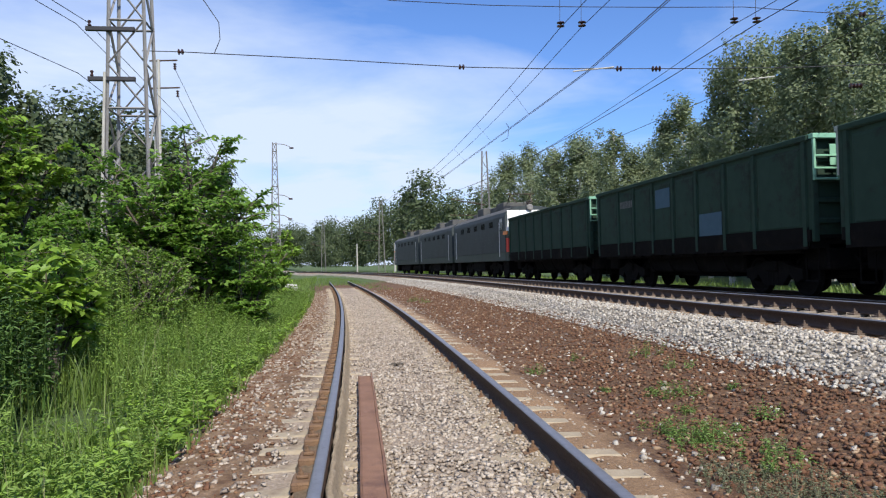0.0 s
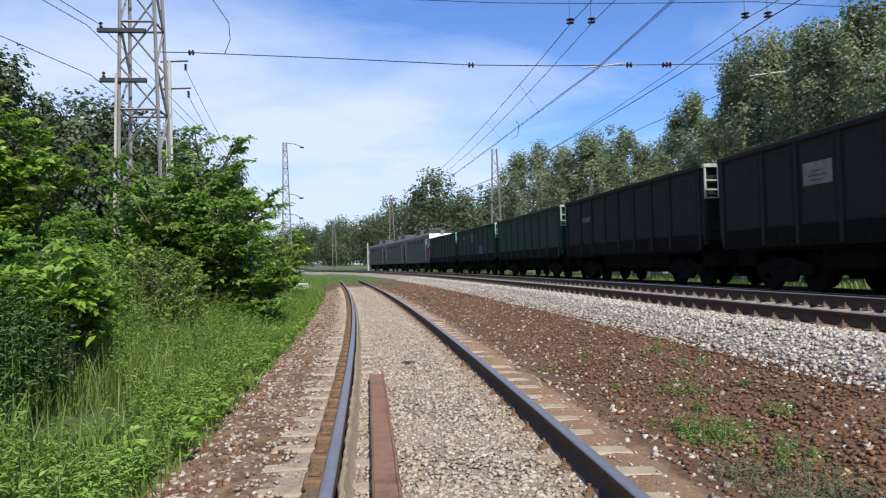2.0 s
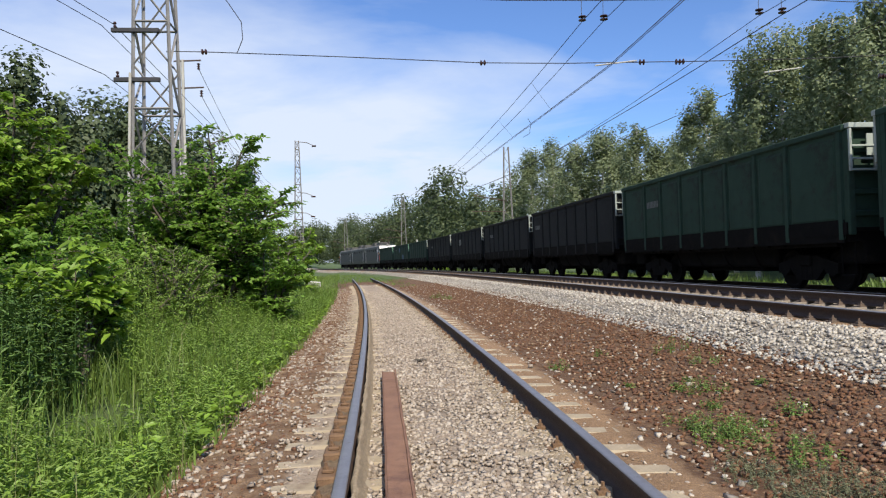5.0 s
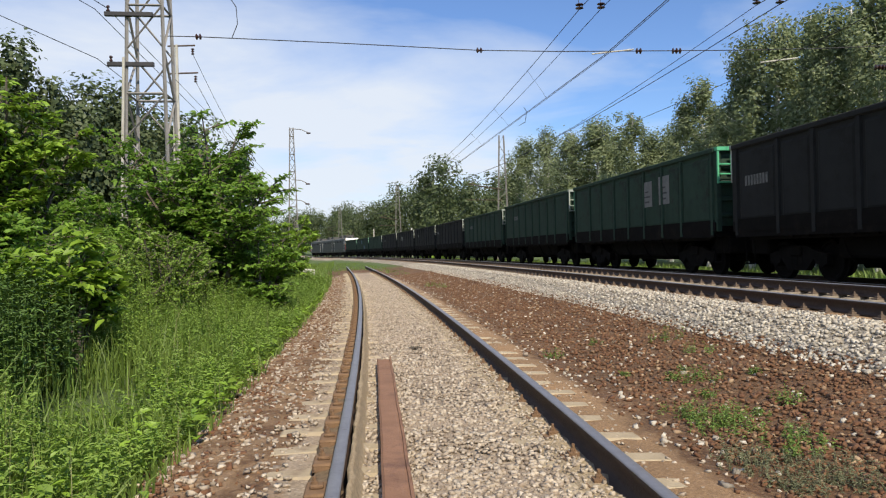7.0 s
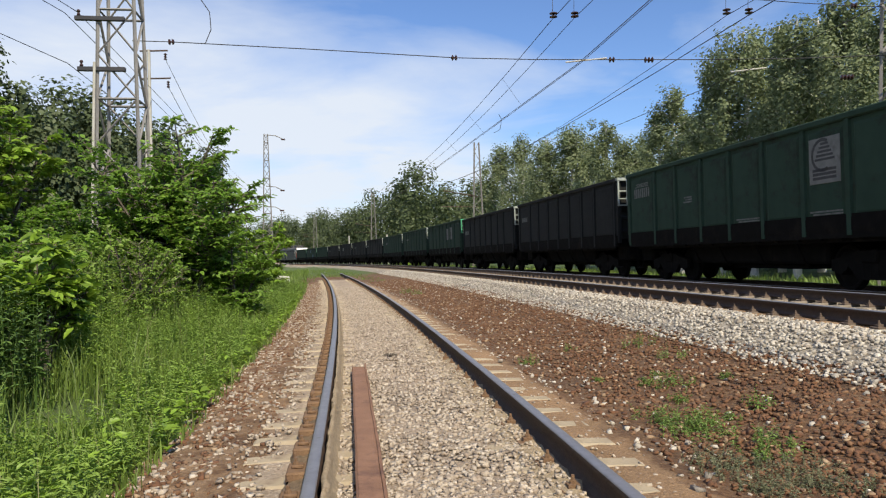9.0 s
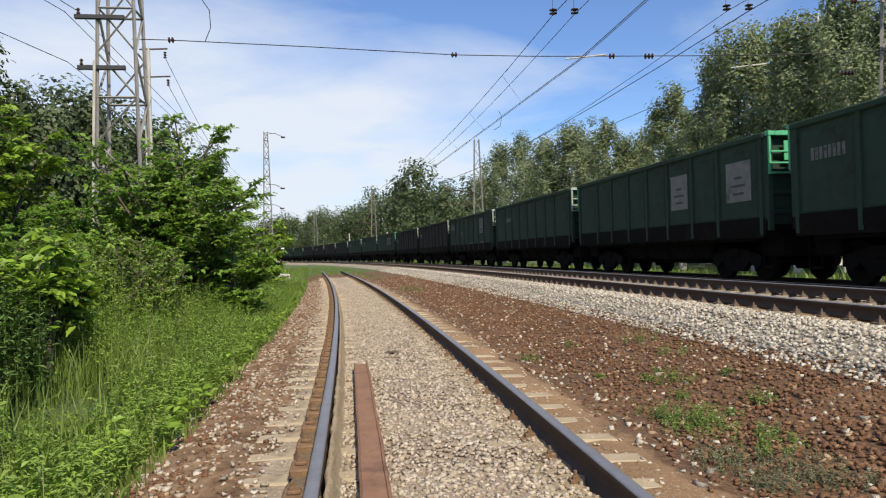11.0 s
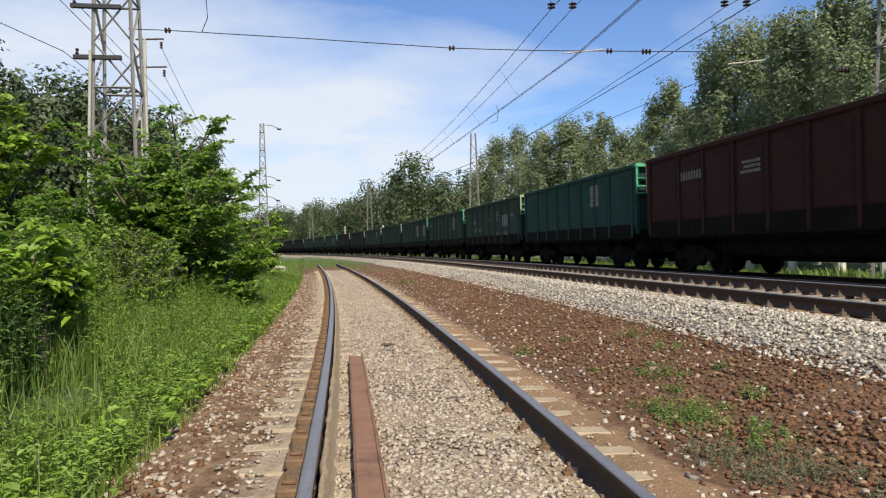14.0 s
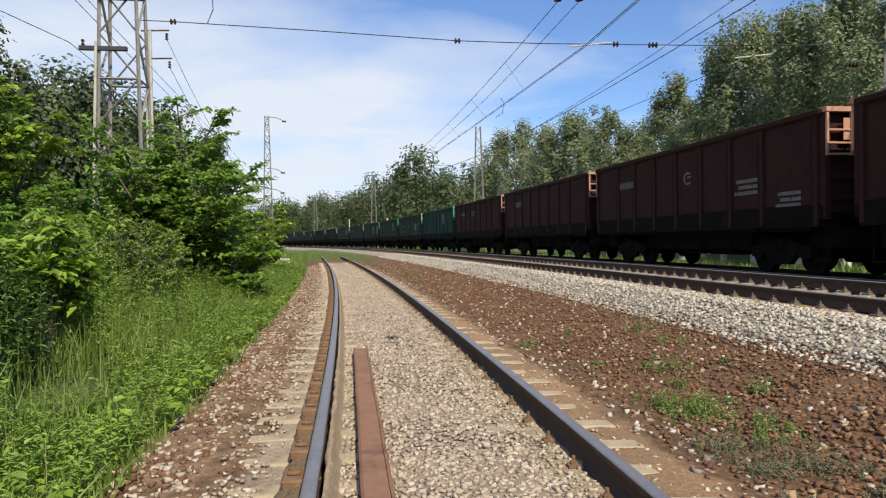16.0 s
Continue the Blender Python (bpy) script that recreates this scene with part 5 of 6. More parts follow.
# ---- trees ----
def birch(seed, H, R, n_limbs, n_leaf, leaf, mat=LEAF_BIRCH, bark=BIRCH, droop=0.9):
    """A slender trunk, limbs rising from it, and hanging twigs of small leaves in separate clumps."""
    r = np.random.RandomState(seed)
    wood = Shape()
    bend = r.normal(0, 0.25, (6, 2))
    ts = np.linspace(0, 1, 9)
    axis = [np.array([bend[:, 0].cumsum()[min(5, int(t * 5))] * t * 0.5, bend[:, 1].cumsum()[min(5, int(t * 5))] * t * 0.5, t * H * 0.97]) for t in ts]
    wood.tube(axis, [0.014 * H * (1 - 0.9 * t) + 0.015 for t in ts], 7, caps=False)
    P, N = [], []
    per = n_leaf // (n_limbs * 3)
    for k in range(n_limbs):
        t = 0.16 + 0.84 * ((k + r.uniform()) / n_limbs)
        p0 = np.array([np.interp(t, ts, [q[i] for q in axis]) for i in range(3)])
        a = k * 2.4 + r.uniform(-0.5, 0.5)
        # envelope: widest at two fifths, narrowing to a ragged top
        wdt = R * min(1.0, 0.45 + 1.5 * (t - 0.1)) * (1 - max(0, t - 0.45) / 0.62) ** 0.7 * r.uniform(0.55, 1.15) if t < 1 else 0.3
        end = p0 + np.array([math.cos(a) * wdt, math.sin(a) * wdt, wdt * r.uniform(0.35, 0.95)])
        wood.tube([p0, p0 * 0.5 + end * 0.5 + [0, 0, -0.08 * wdt], end], [0.006 * H * (1 - 0.7 * t) + 0.01, 0.02, 0.006], 4, caps=False)
        for q in range(3):
            c = p0 + (end - p0) * r.uniform(0.45, 1.05) + r.normal(0, 0.16 * R, 3)
            g = r.normal(0, 1, (per, 3)).clip(-2, 2) * [0.115 * R, 0.115 * R, 0.12 * R]
            hang = r.uniform(0, 1, per) ** 1.5 * droop * R * 0.85 * r.uniform(0.3, 1.3)
            g[:, 2] -= hang
            g[:, :2] *= (1 - 0.45 * hang / (droop * R * 0.55 + 1e-6))[:, None]
            P.append(c + g)
            N.append(r.normal(0, 0.28, (per, 3)) + [0, 0, 0.45] + (c - axis[4]) * [0.5, 0.5, 0.06] / R + g * [1.0, 1.0, 0.5])
    P, N = np.concatenate(P), np.concatenate(N)
    v, f = leaves(P, N, leaf * r.uniform(0.6, 1.3, len(P)), r, slim=0.7)
    return wood.mesh("trunk", bark), mesh_of("crown", v, f, mat)


BIRCHES = [birch(101, 15.0, 2.7, 40, 15000, 0.21), birch(102, 15.0, 2.3, 42, 13500, 0.2), birch(103, 15.0, 3.0, 38, 15500, 0.215), birch(104, 15.0, 2.0, 36, 10500, 0.2)]
# x, y, height of each birch behind the main line
BIRCH_ROW = [(20.4, 35.7, 13.4), (19.2, 38.2, 13.5), (18.7, 42.2, 14.3), (18.0, 45, 13.2), (17.8, 52, 12.6), (16.0, 60, 10.2), (14.9, 62, 12.6), (13.2, 70, 13.7), (11.6, 72.5, 12.8),
             (9.7, 80, 14.0), (8.1, 86, 13.9), (24.7, 46, 16.3), (23.1, 48, 16.4), (22.2, 60, 12.6), (24.2, 40, 14.0), (23.8, 35, 13.0), (25.0, 33, 12.0), (20.2, 64, 13.4), (16.5, 78, 13.4), (20.3, 70, 12.0),
             (28, 50, 13), (27, 57, 12.5), (25, 66, 12), (22, 77, 12), (28, 42, 14.5), (19, 30, 11.0)]
rb = random.Random(5)
for k, (bx, by, bh) in enumerate(BIRCH_ROW):
    tm, cm = BIRCHES[(k * 3 + k // 4) % 4]
    sc = (bh + 1.0) / 15.3
    wide = sc * (rb.uniform(0.98, 1.15) if by < 50 else rb.uniform(1.12, 1.4))
    b = thing("birch_tree", "tall birch with pale trunk and hanging grey-green foliage", "tree", group="birches behind the main line")
    b.matrix_basis = pose(bx, by, gz(bx, by), 0, 0, rb.uniform(0, 360)) @ Matrix.Diagonal((wide, wide, sc, 1))
    part("trunk", tm, b, "white birch bark trunk")
    part("crown", cm, b)


def wood_mass(name, label, spots, seed, leaf, per, mat):
    """Far woodland: many ragged crowns of coarse leaf tufts on plain trunks, in one mesh."""
    r = np.random.RandomState(seed)
    P, N, S = [], [], []
    for (x, y, h, w) in spots:
        z0 = gz(x, y)
        k = 12
        ct = np.stack([r.normal(0, 0.42, k) * w, r.normal(0, 0.42, k) * w, r.uniform(0.22, 0.94, k) * h], 1)
        ct[:, :2] *= (1.15 - 0.75 * (ct[:, 2] / h) ** 2)[:, None]
        pick = r.randint(0, k, per)
        g = r.normal(0, 1, (per, 3)).clip(-1.35, 1.35) * [0.26 * w, 0.26 * w, 0.08 * h]
        P.append(ct[pick] + g + [x, y, z0])
        N.append(2.2 * g / w + ct[pick] * [0.5, 0.5, 0] / w + r.normal(0, 0.25, (per, 3)) + [0, 0, 0.4])
        S.append(leaf * r.uniform(0.6, 1.3, per))
    v, f = leaves(np.concatenate(P), np.concatenate(N), np.concatenate(S), r, slim=0.8)
    return stuff(name, v, f, mat, label, "woods")


r = np.random.RandomState(201)
spots = []
for k in range(34):
    u = k / 33
    bx, by = -40 + 10 * u + r.uniform(-5, 4), 42 + 42 * u + r.uniform(-4, 4)
    spots.append((bx, by, (19.5 - 4.4 * u) * r.uniform(0.82, 1.05), r.uniform(3.2, 4.6)))
spots += [(-38 + 0.55 * k + r.uniform(-1, 1), 52 + 2.4 * k, 15.5 - 0.2 * k, 3.6) for k in range(12)]
spots += [(-30.5 + r.uniform(-1, 1), 66 + 4 * k, 13.5 * r.uniform(0.85, 1.05), 3.4) for k in range(6)]
wood_mass("dark_woods", "dark green dense wood above the bank", spots, 202, 0.42, 2900, LEAF_DARK)
spots = []
for k in range(120):
    u = (k + r.uniform()) / 120
    s = 120 + 260 * u
    d = r.uniform(9, 34) + 6 * u
    cx, cy, th = main(s, 0.0)
    bx, by = float(cx + d * np.cos(th)), float(cy + d * np.sin(th))
    spots.append((bx, by, r.uniform(14, 18.5) + 1.0 * u, r.uniform(3.6, 5.6)))
spots += [(-1.2, 152, 18.5, 5.0), (-4.5, 158, 19, 5.2), (2.2, 151, 16.5, 4.4), (-8.5, 163, 18, 5), (4.8, 146, 13.5, 4), (-13, 172, 16.5, 4.5), (6, 135, 11, 4), (7.5, 120, 10.5, 3.6), (9.5, 108, 11.5, 3.4)]
wood_mass("far_woods", "far dark green wood along the curve of the line", spots, 203, 0.55, 1100, LEAF_DARK)
spots = []
for k in range(60):
    u = k / 59
    spots.append((-55 - 75 * u + r.uniform(-10, 10), 95 + 230 * u + r.uniform(-12, 12), r.uniform(13, 17), r.uniform(4.5, 6.5)))
wood_mass("far_woods", "dark distant wood on the horizon", spots, 204, 0.7, 700, LEAF_DARK)
spots = [(23 + 3 * r.uniform() + 0.14 * k, 26 + 2.4 * k, r.uniform(3, 5.5), 2.8) for k in range(24)]
wood_mass("undergrowth", "dark green undergrowth under the birches", spots, 205, 0.3, 700, LEAF_DARK)


# ---- masts, poles and wires ----
LOCO_SIDE = material("grey_green_loco_paint", (0.034, 0.045, 0.049), (0.052, 0.064, 0.068), 0.6, 0.0, 1.2, 0.1, 20, stain=(0.032, 0.036, 0.034), stain_scale=0.8, spec=0.3)
LOCO_LOW = material("dull_green_loco_paint", (0.04, 0.058, 0.045), (0.058, 0.078, 0.06), 0.7, 0.0, 1.5, 0.1, 20, stain=(0.05, 0.05, 0.04), stain_scale=1.0)
LOCO_ROOF = material("grey_roof_paint", (0.06, 0.06, 0.06), (0.10, 0.10, 0.096), 0.8, 0.0, 1.5, 0.1, 20, stain=(0.10, 0.09, 0.08), stain_scale=1.0)
LOCO_WHITE = material("white_cab_paint", (0.70, 0.70, 0.68), (0.80, 0.80, 0.78), 0.5, 0.0, 2, 0.05, 20)
LOCO_RED = material("red_cab_paint", (0.55, 0.03, 0.02), (0.65, 0.05, 0.03), 0.5, 0.0, 2, 0.05, 20)
LOCO_ORANGE = material("orange_cab_paint", (0.75, 0.22, 0.04), (0.80, 0.28, 0.06), 0.5, 0.0, 2, 0.05, 20)
GLASS_DARK = material("dark_window_glass", (0.01, 0.012, 0.014), (0.015, 0.018, 0.02), 0.08, 0.0, 2, 0)


def lattice_mast(name, label, place, turn, H, w0, w1, mat, bar=0.09):
    """Four-legged tapering lattice mast with zigzag bracing on every face."""
    top = thing(name, label, "mast", pose(*place, 0, 0, turn))

    def corner(k, z):
        w = w0 + (w1 - w0) * z / H
        return Vector(((-1, 1, 1, -1)[k] * w / 2, (-1, -1, 1, 1)[k] * w / 2, z))
    for k in range(4):
        sh = Shape()
        sh.angle(corner(k, 0), corner(k, H), bar)
        part("leg", sh.mesh("leg", mat), top)
    n = max(6, int(H / (0.62 * (w0 + w1))))
    for k in range(4):
        sh = Shape()
        sh.tube([corner((k + 1) % 4, q * H / n) if q % 2 else corner(k, q * H / n) for q in range(n + 1)], bar * 0.44, 4)
        part("bracing", sh.mesh("bracing", mat), top)
        for q in range(1, n, 2):
            sh = Shape()
            sh.tube([corner(k, q * H / n), corner((k + 1) % 4, q * H / n)], bar * 0.44, 4)
            part("crossbar", sh.mesh("crossbar", mat), top)
    base = Shape()
    base.box(-w0 * 0.75, w0 * 0.75, -w0 * 0.75, w0 * 0.75, -0.4, 0.12, bevel=0.05)
    part("footing", base.mesh("footing", CONCRETE), top, "concrete footing block")
    return top


def insulator(sh, p, n=3, r=0.085, axis="Z"):
    prof = []
    for k in range(n):
        z = (k - (n - 1) / 2) * 0.10
        prof += [(0.025, z - 0.045), (r, z - 0.02), (r, z + 0.0), (0.03, z + 0.03)]
    m = Matrix.Translation(p)
    if axis == "X":
        m = m @ Matrix.Rotation(radians(90), 4, "Y")
    sh.lathe(prof, 10, 0, m)


MAST_L = (-8.92, 20.9)
MAST_R = (13.9, 20.6)
mast_l = lattice_mast("lattice_mast", "tall grey steel lattice mast of the overhead line", (*MAST_L, gz(*MAST_L)), 8, 16.5, 1.32, 0.66, GALVA, 0.085)
mast_r = lattice_mast("lattice_mast", "tall grey steel lattice mast behind the main line", (*MAST_R, gz(*MAST_R)), 8, 16.0, 1.5, 0.7, GALVA, 0.095)
mast_f = lattice_mast("lattice_mast", "distant steel lattice mast of the overhead line", (-19.8, 86, gz(-19.8, 86)), 10, 16.8, 1.25, 0.42, GALVA, 0.08)
for z, ln in ((16.7, 1.9), (10.6, 1.7), (8.2, 1.6)):
    sh = Shape()
    sh.tube([(-0.1, 0, z), (ln * 0.6, 0, z - 0.1), (ln, 0, z - 0.45)], 0.05, 5)
    part("bracket_arm", sh.mesh("bracket_arm", GALVA), mast_f)
    sh = Shape()
    sh.box(ln - 0.15, ln + 0.35, -0.12, 0.12, z - 0.62, z - 0.45, bevel=0.04)
    part("insulator", sh.mesh("insulator", PORCELAIN), mast_f)
# cross-arms for the feeder line on the left mast
z0 = gz(*MAST_L)
for z, dx in ((8.08, -1.05), (6.66, -1.0)):
    sh = Shape()
    sh.box(dx - 0.02, 0.25, -0.62, -0.50, z - z0 - 0.06, z - z0 + 0.06, bevel=0.01)
    part("crossarm", sh.mesh("crossarm", WIRE), mast_l, "dark cross-arm")
    sh = Shape()
    insulator(sh, (dx + 0.08, -0.56, z - z0 + 0.16), 2, 0.05)
    part("insulator", sh.mesh("insulator", PORCELAIN), mast_l)
sh = Shape()
sh.tube([(-0.78, -0.62, 0), (-0.56, -0.62, 7.35)], 0.04, 8)
part("guy_post", sh.mesh("guy_post", CONCRETE), mast_l, "pale leaning side post")


def a_mast(place, H, label, turn):
    """Two-legged mast, narrowing to the top, with a bracket arm."""
    top = thing("catenary_mast", label, "mast", pose(*place, 0, 0, turn), group="masts behind the main line")
    for sx in (-1, 1):
        sh = Shape()
        sh.angle((sx * 0.62, 0, 0), (sx * 0.22, 0, H), 0.13)
        part("leg", sh.mesh("leg", GALVA), top)
    sh = Shape()
    sh.tube([((-1) ** k * (0.62 - 0.40 * k / 14), 0, H * k / 14) for k in range(15)], 0.035, 4)
    part("bracing", sh.mesh("bracing", GALVA), top)
    sh = Shape()
    sh.tube([(0, 0, 7.3), (-3.4, 0, 7.9)], 0.05, 6)
    sh.tube([(0, 0, 8.8), (-3.2, 0, 7.95)], 0.02, 5)
    sh.tube([(0, 0, 6.3), (-3.6, 0, 6.35)], 0.035, 6)
    part("bracket_arm", sh.mesh("bracket_arm", RUST_DARK), top)
    sh = Shape()
    insulator(sh, (-0.5, 0, 7.4), 4, 0.08, "X")
    part("insulator", sh.mesh("insulator", PORCELAIN), top)
    return top


for sm, H in ((70.5, 12.6), (133.0, 13.6), (196.0, 13.6), (258.0, 13.4)):
    x, y, th = main(sm, 4.2)
    a_mast((float(x), float(y), gz(x, y)), H, "pale two-legged catenary mast beside the main line", math.degrees(float(th)))
for sm, d, H in ((118.0, 3.4, 5.2), (152.0, 3.2, 6.2)):
    x, y, th = main(sm, d)
    p = thing("line_post", "short pale concrete post beside the main line", "post", pose(float(x), float(y), gz(x, y)))
    sh = Shape()
    sh.tube([(0, 0, 0), (0, 0, H - 0.1), (0, 0, H)], [0.16, 0.12, 0.10], 10)
    part("shaft", sh.mesh("shaft", CONCRETE), p)

# concrete pole with two arms beyond the left mast
px, py = -11.75, 30.0
pole = thing("concrete_pole", "pale concrete pole with two arms and insulators", "pole", pose(px, py, gz(px, py)))
zt = 10.05 - gz(px, py)
for sx in (-0.085, 0.085):
    sh = Shape()
    sh.tube([(sx, 0, 0), (sx * 0.85, 0, zt)], [0.085, 0.06], 10)
    part("shaft", sh.mesh("shaft", CONCRETE), pole)
for z, ln in ((zt - 0.05, 0.85), (zt - 1.2, 0.95)):
    sh = Shape()
    sh.tube([(-0.3, 0, z), (ln, 0, z)], 0.035, 6)
    part("arm", sh.mesh("arm", RUST_DARK), pole)
    sh = Shape()
    insulator(sh, (ln - 0.1, 0, z - 0.25), 3, 0.07)
    part("insulator", sh.mesh("insulator", PORCELAIN), pole)


def wire(name, label, spans, radius=0.010, mat=WIRE, sag=0.0):
    """A hung wire through the given points, with a sag for every span."""
    pts = []
    for a, b in zip(spans[:-1], spans[1:]):
        a, b = Vector(a), Vector(b)
        n = 10
        for k in range(n):
            t = k / n
            p = a.lerp(b, t)
            p.z -= sag * 4 * t * (1 - t)
            pts.append(p)
    pts.append(Vector(spans[-1]))
    sh = Shape()
    sh.tube(pts, radius, 5, caps=False)
    return tagged(new(name, sh.mesh(name, mat)), label, "wire")


def over(s, d, z):
    x, y, th = main(s, d)
    return (float(x), float(y), z)


# cross-span cables between the two lattice masts
cross = thing("cross_span", "cross-span cables with insulators between lattice masts", "cable span")
CY = 20.87


def cable(name, pts, radius=0.012):
    sh = Shape()
    sh.tube(pts, radius, 5, caps=False)
    part(name, sh.mesh(name, WIRE), cross)


cable("lower_cable", [(-8.6, CY, 7.62), (-7.47, CY, 7.56), (-3.4, CY, 7.26), (0.68, CY, 6.93), (3.0, CY, 6.83), (5.2, CY, 6.78), (7.6, CY, 6.73), (10.5, CY, 6.7), (13.9, CY, 6.75)], 0.014)
cable("upper_cable", [(-8.7, CY, 11.0), (-5.0, CY, 9.9), (-1.37, CY, 8.93), (1.5, CY, 8.72), (3.9, CY, 8.62), (6.4, CY, 8.55), (8.95, CY, 8.50), (10.8, CY, 8.32), (12.36, CY, 8.2), (13.9, CY, 8.12)], 0.012)
cable("suspension_cable", [(-8.8, CY, 15.6), (-4, CY, 12.6), (1.0, CY, 10.6), (4.0, CY, 10.1), (8.9, CY, 10.2), (11.5, CY, 11.6), (14.0, CY, 15.2)], 0.012)
for hx in (3.58, 4.20, 8.63, 9.28):
    cable("hanger", [(hx - 0.02, CY, 8.2), (hx + 0.02, CY, 10.15)], 0.008)
    sh = Shape()
    insulator(sh, (hx, CY, 8.12), 2, 0.115)
    part("insulator", sh.mesh("insulator", PORCELAIN), cross, "dark porcelain insulator pair")
for hx, hz, n in ((-7.47, 7.56, 2), (0.68, 6.93, 2), (5.25, 6.78, 2), (6.33, 6.75, 3), (12.36, 8.2, 2), (12.1, 6.12, 4)):
    sh = Shape()
    insulator(sh, (hx, CY, hz), n, 0.085, "X")
    part("insulator", sh.mesh("insulator", PORCELAIN), cross, "dark porcelain strain insulator")
for ax, bx, az_ in ((3.9, 5.1, 6.80), (8.7, 9.75, 6.42)):
    sh = Shape()
    sh.tube([(ax, CY, az_ - 0.07), (bx, CY, az_ + 0.03)], 0.022, 6)
    part("registration_arm", sh.mesh("registration_arm", CONCRETE), cross, "pale registration arm")
cable("jumper_wire", [(-6.5, CY, 7.5), (-6.33, CY, 7.9), (-6.36, CY, 8.4), (-6.75, CY, 9.0), (-7.5, CY, 10.0)], 0.013)

# catenary: carrying wires and contact wires of both tracks
FARS = (72.0, 134.0, 197.0, 259.0)
wire("carrying_wire", "dark carrying wire over the empty track", [over(-42, -4.6, 8.3), (3.58, CY, 8.03)] + [over(s, -4.5, 8.2) for s in FARS], 0.011, sag=0.8)
wire("carrying_wire", "dark carrying wire over the empty track", [over(-42, -4.0, 8.3), (4.20, CY, 8.03)] + [over(s, -3.9, 8.2) for s in FARS], 0.010, sag=0.8)
wire("contact_wire", "double contact wire over the empty track", [over(-42, -4.1, 6.75), (4.30, CY, 6.72)] + [over(s, -4.2, 6.75) for s in FARS], 0.011, COPPER, 0.02)
wire("contact_wire", "double contact wire over the empty track", [over(-42, -4.0, 6.75), (4.36, CY, 6.72)] + [over(s, -4.1, 6.75) for s in FARS], 0.009, COPPER, 0.02)
wire("carrying_wire", "dark carrying wire over the train", [over(-42, 0.1, 8.3), (8.63, CY, 8.0)] + [over(s, 0.0, 8.2) for s in FARS], 0.010, sag=0.9)
wire("carrying_wire", "dark carrying wire over the train", [over(-42, 0.6, 8.3), (9.28, CY, 8.0)] + [over(s, 0.5, 8.2) for s in FARS], 0.015, sag=0.6)
wire("contact_wire", "contact wire over the train", [over(-42, 0.2, 6.4), (9.08, CY, 6.34)] + [over(s, 0.1, 6.6) for s in FARS], 0.011, COPPER, 0.03)
# droppers of the near catenary
for s in (27, 33, 39, 46, 53, 60, 66):
    t = (s - 21.0) / 51.0
    zc = 8.03 + 0.15 * t - 0.8 * 4 * t * (1 - t)
    a = Vector((3.58, CY, 0)).lerp(Vector(over(72.0, -4.5, 0)), t)
    b = Vector((4.30, CY, 0)).lerp(Vector(over(72.0, -4.2, 0)), t)
    wire("dropper_wire", "thin dropper wire between carrying and contact wire", [(a.x, a.y, zc), (b.x, b.y, 6.73)], 0.005)
for pts in ([over(33.5, -3.9, 7.55), over(33.8, -3.7, 7.4), over(33.9, -3.75, 6.95), over(33.7, -4.1, 6.75)], [over(36.5, 0.55, 7.5), over(36.8, 1.0, 7.2), over(36.6, 0.9, 6.7), over(36.2, 0.2, 6.4)]):
    wire("jumper_wire", "looped electric jumper between the wires", pts, 0.012)
# feeder wires on the left
wire("feeder_wire", "thin dark feeder wire on the lattice mast", [(-16.5, -6.0, 11.4), (-10.25, 20.35, 8.28), (-21.5, 86, 9.0)], 0.011, sag=0.12)
wire("feeder_wire", "thin dark feeder wire on the lattice mast", [(-15.8, -6.0, 11.8), (-9.9, 20.35, 8.30), (-20.9, 86, 9.0)], 0.011, sag=0.12)
wire("feeder_wire", "thin dark feeder wire on the lattice mast", [(-17.5, -6.0, 9.6), (-10.2, 20.35, 6.86), (-21.5, 86, 8.0)], 0.011, sag=0.12)
wire("feeder_wire", "thin feeder wire on the concrete pole", [(-10.98, 30.0, 9.6), (-21.2, 86, 9.0)], 0.011, sag=1.6)
wire("feeder_wire", "thin feeder wire on the concrete pole", [(-10.88, 30.0, 8.45), (-21.0, 86, 7.6)], 0.011, sag=1.5)

# pale concrete block in the grass where the siding bends away
blk = Shape()
blk.box(-0.55, 0.55, -0.2, 0.2, 0.0, 0.78, bevel=0.06)
b = new("concrete_block", blk.mesh("concrete_block", CONCRETE))
b.matrix_basis = pose(-9.2, 42.5, gz(-9.2, 42.5) - 0.05, 0, 4, 25)
tagged(b, "weathered pale concrete block standing in the grass", "concrete block")
# white trestle marker behind the far track
mx, my, mt = main(16.6, 3.1)
mk = thing("track_marker", "white painted trestle marker beside the far track", "marker", pose(float(mx), float(my), gz(mx, my), 0, 0, math.degrees(float(mt))))
for a, c in (((0, -0.5, 0), (0, -0.5, 1.0)), ((0, 0.5, 0), (0, 0.5, 1.0)), ((0, -0.5, 0.1), (0, 0.5, 0.95))):
    sh = Shape()
    sh.angle(a, c, 0.09)
    part("bar", sh.mesh("bar", LOCO_WHITE), mk)

# clod of dead weed on the gravel
sh = Shape()
for k in range(9):
    a = k * 0.7
    sh.tube([(0, 0, 0.01), (0.05 * math.cos(a), 0.05 * math.sin(a), 0.05), (0.11 * math.cos(a + 0.4), 0.11 * math.sin(a + 0.4), 0.03)], [0.012, 0.010, 0.003], 4)
sx_, sy_, _ = siding(10.1, -0.02)
clod = new("dead_weed", sh.mesh("dead_weed", BARK))
clod.matrix_basis = pose(float(sx_), float(sy_), gz(sx_, sy_) + 0.035)
tagged(clod, "small dark dead weed lying on the gravel", "dead weed")

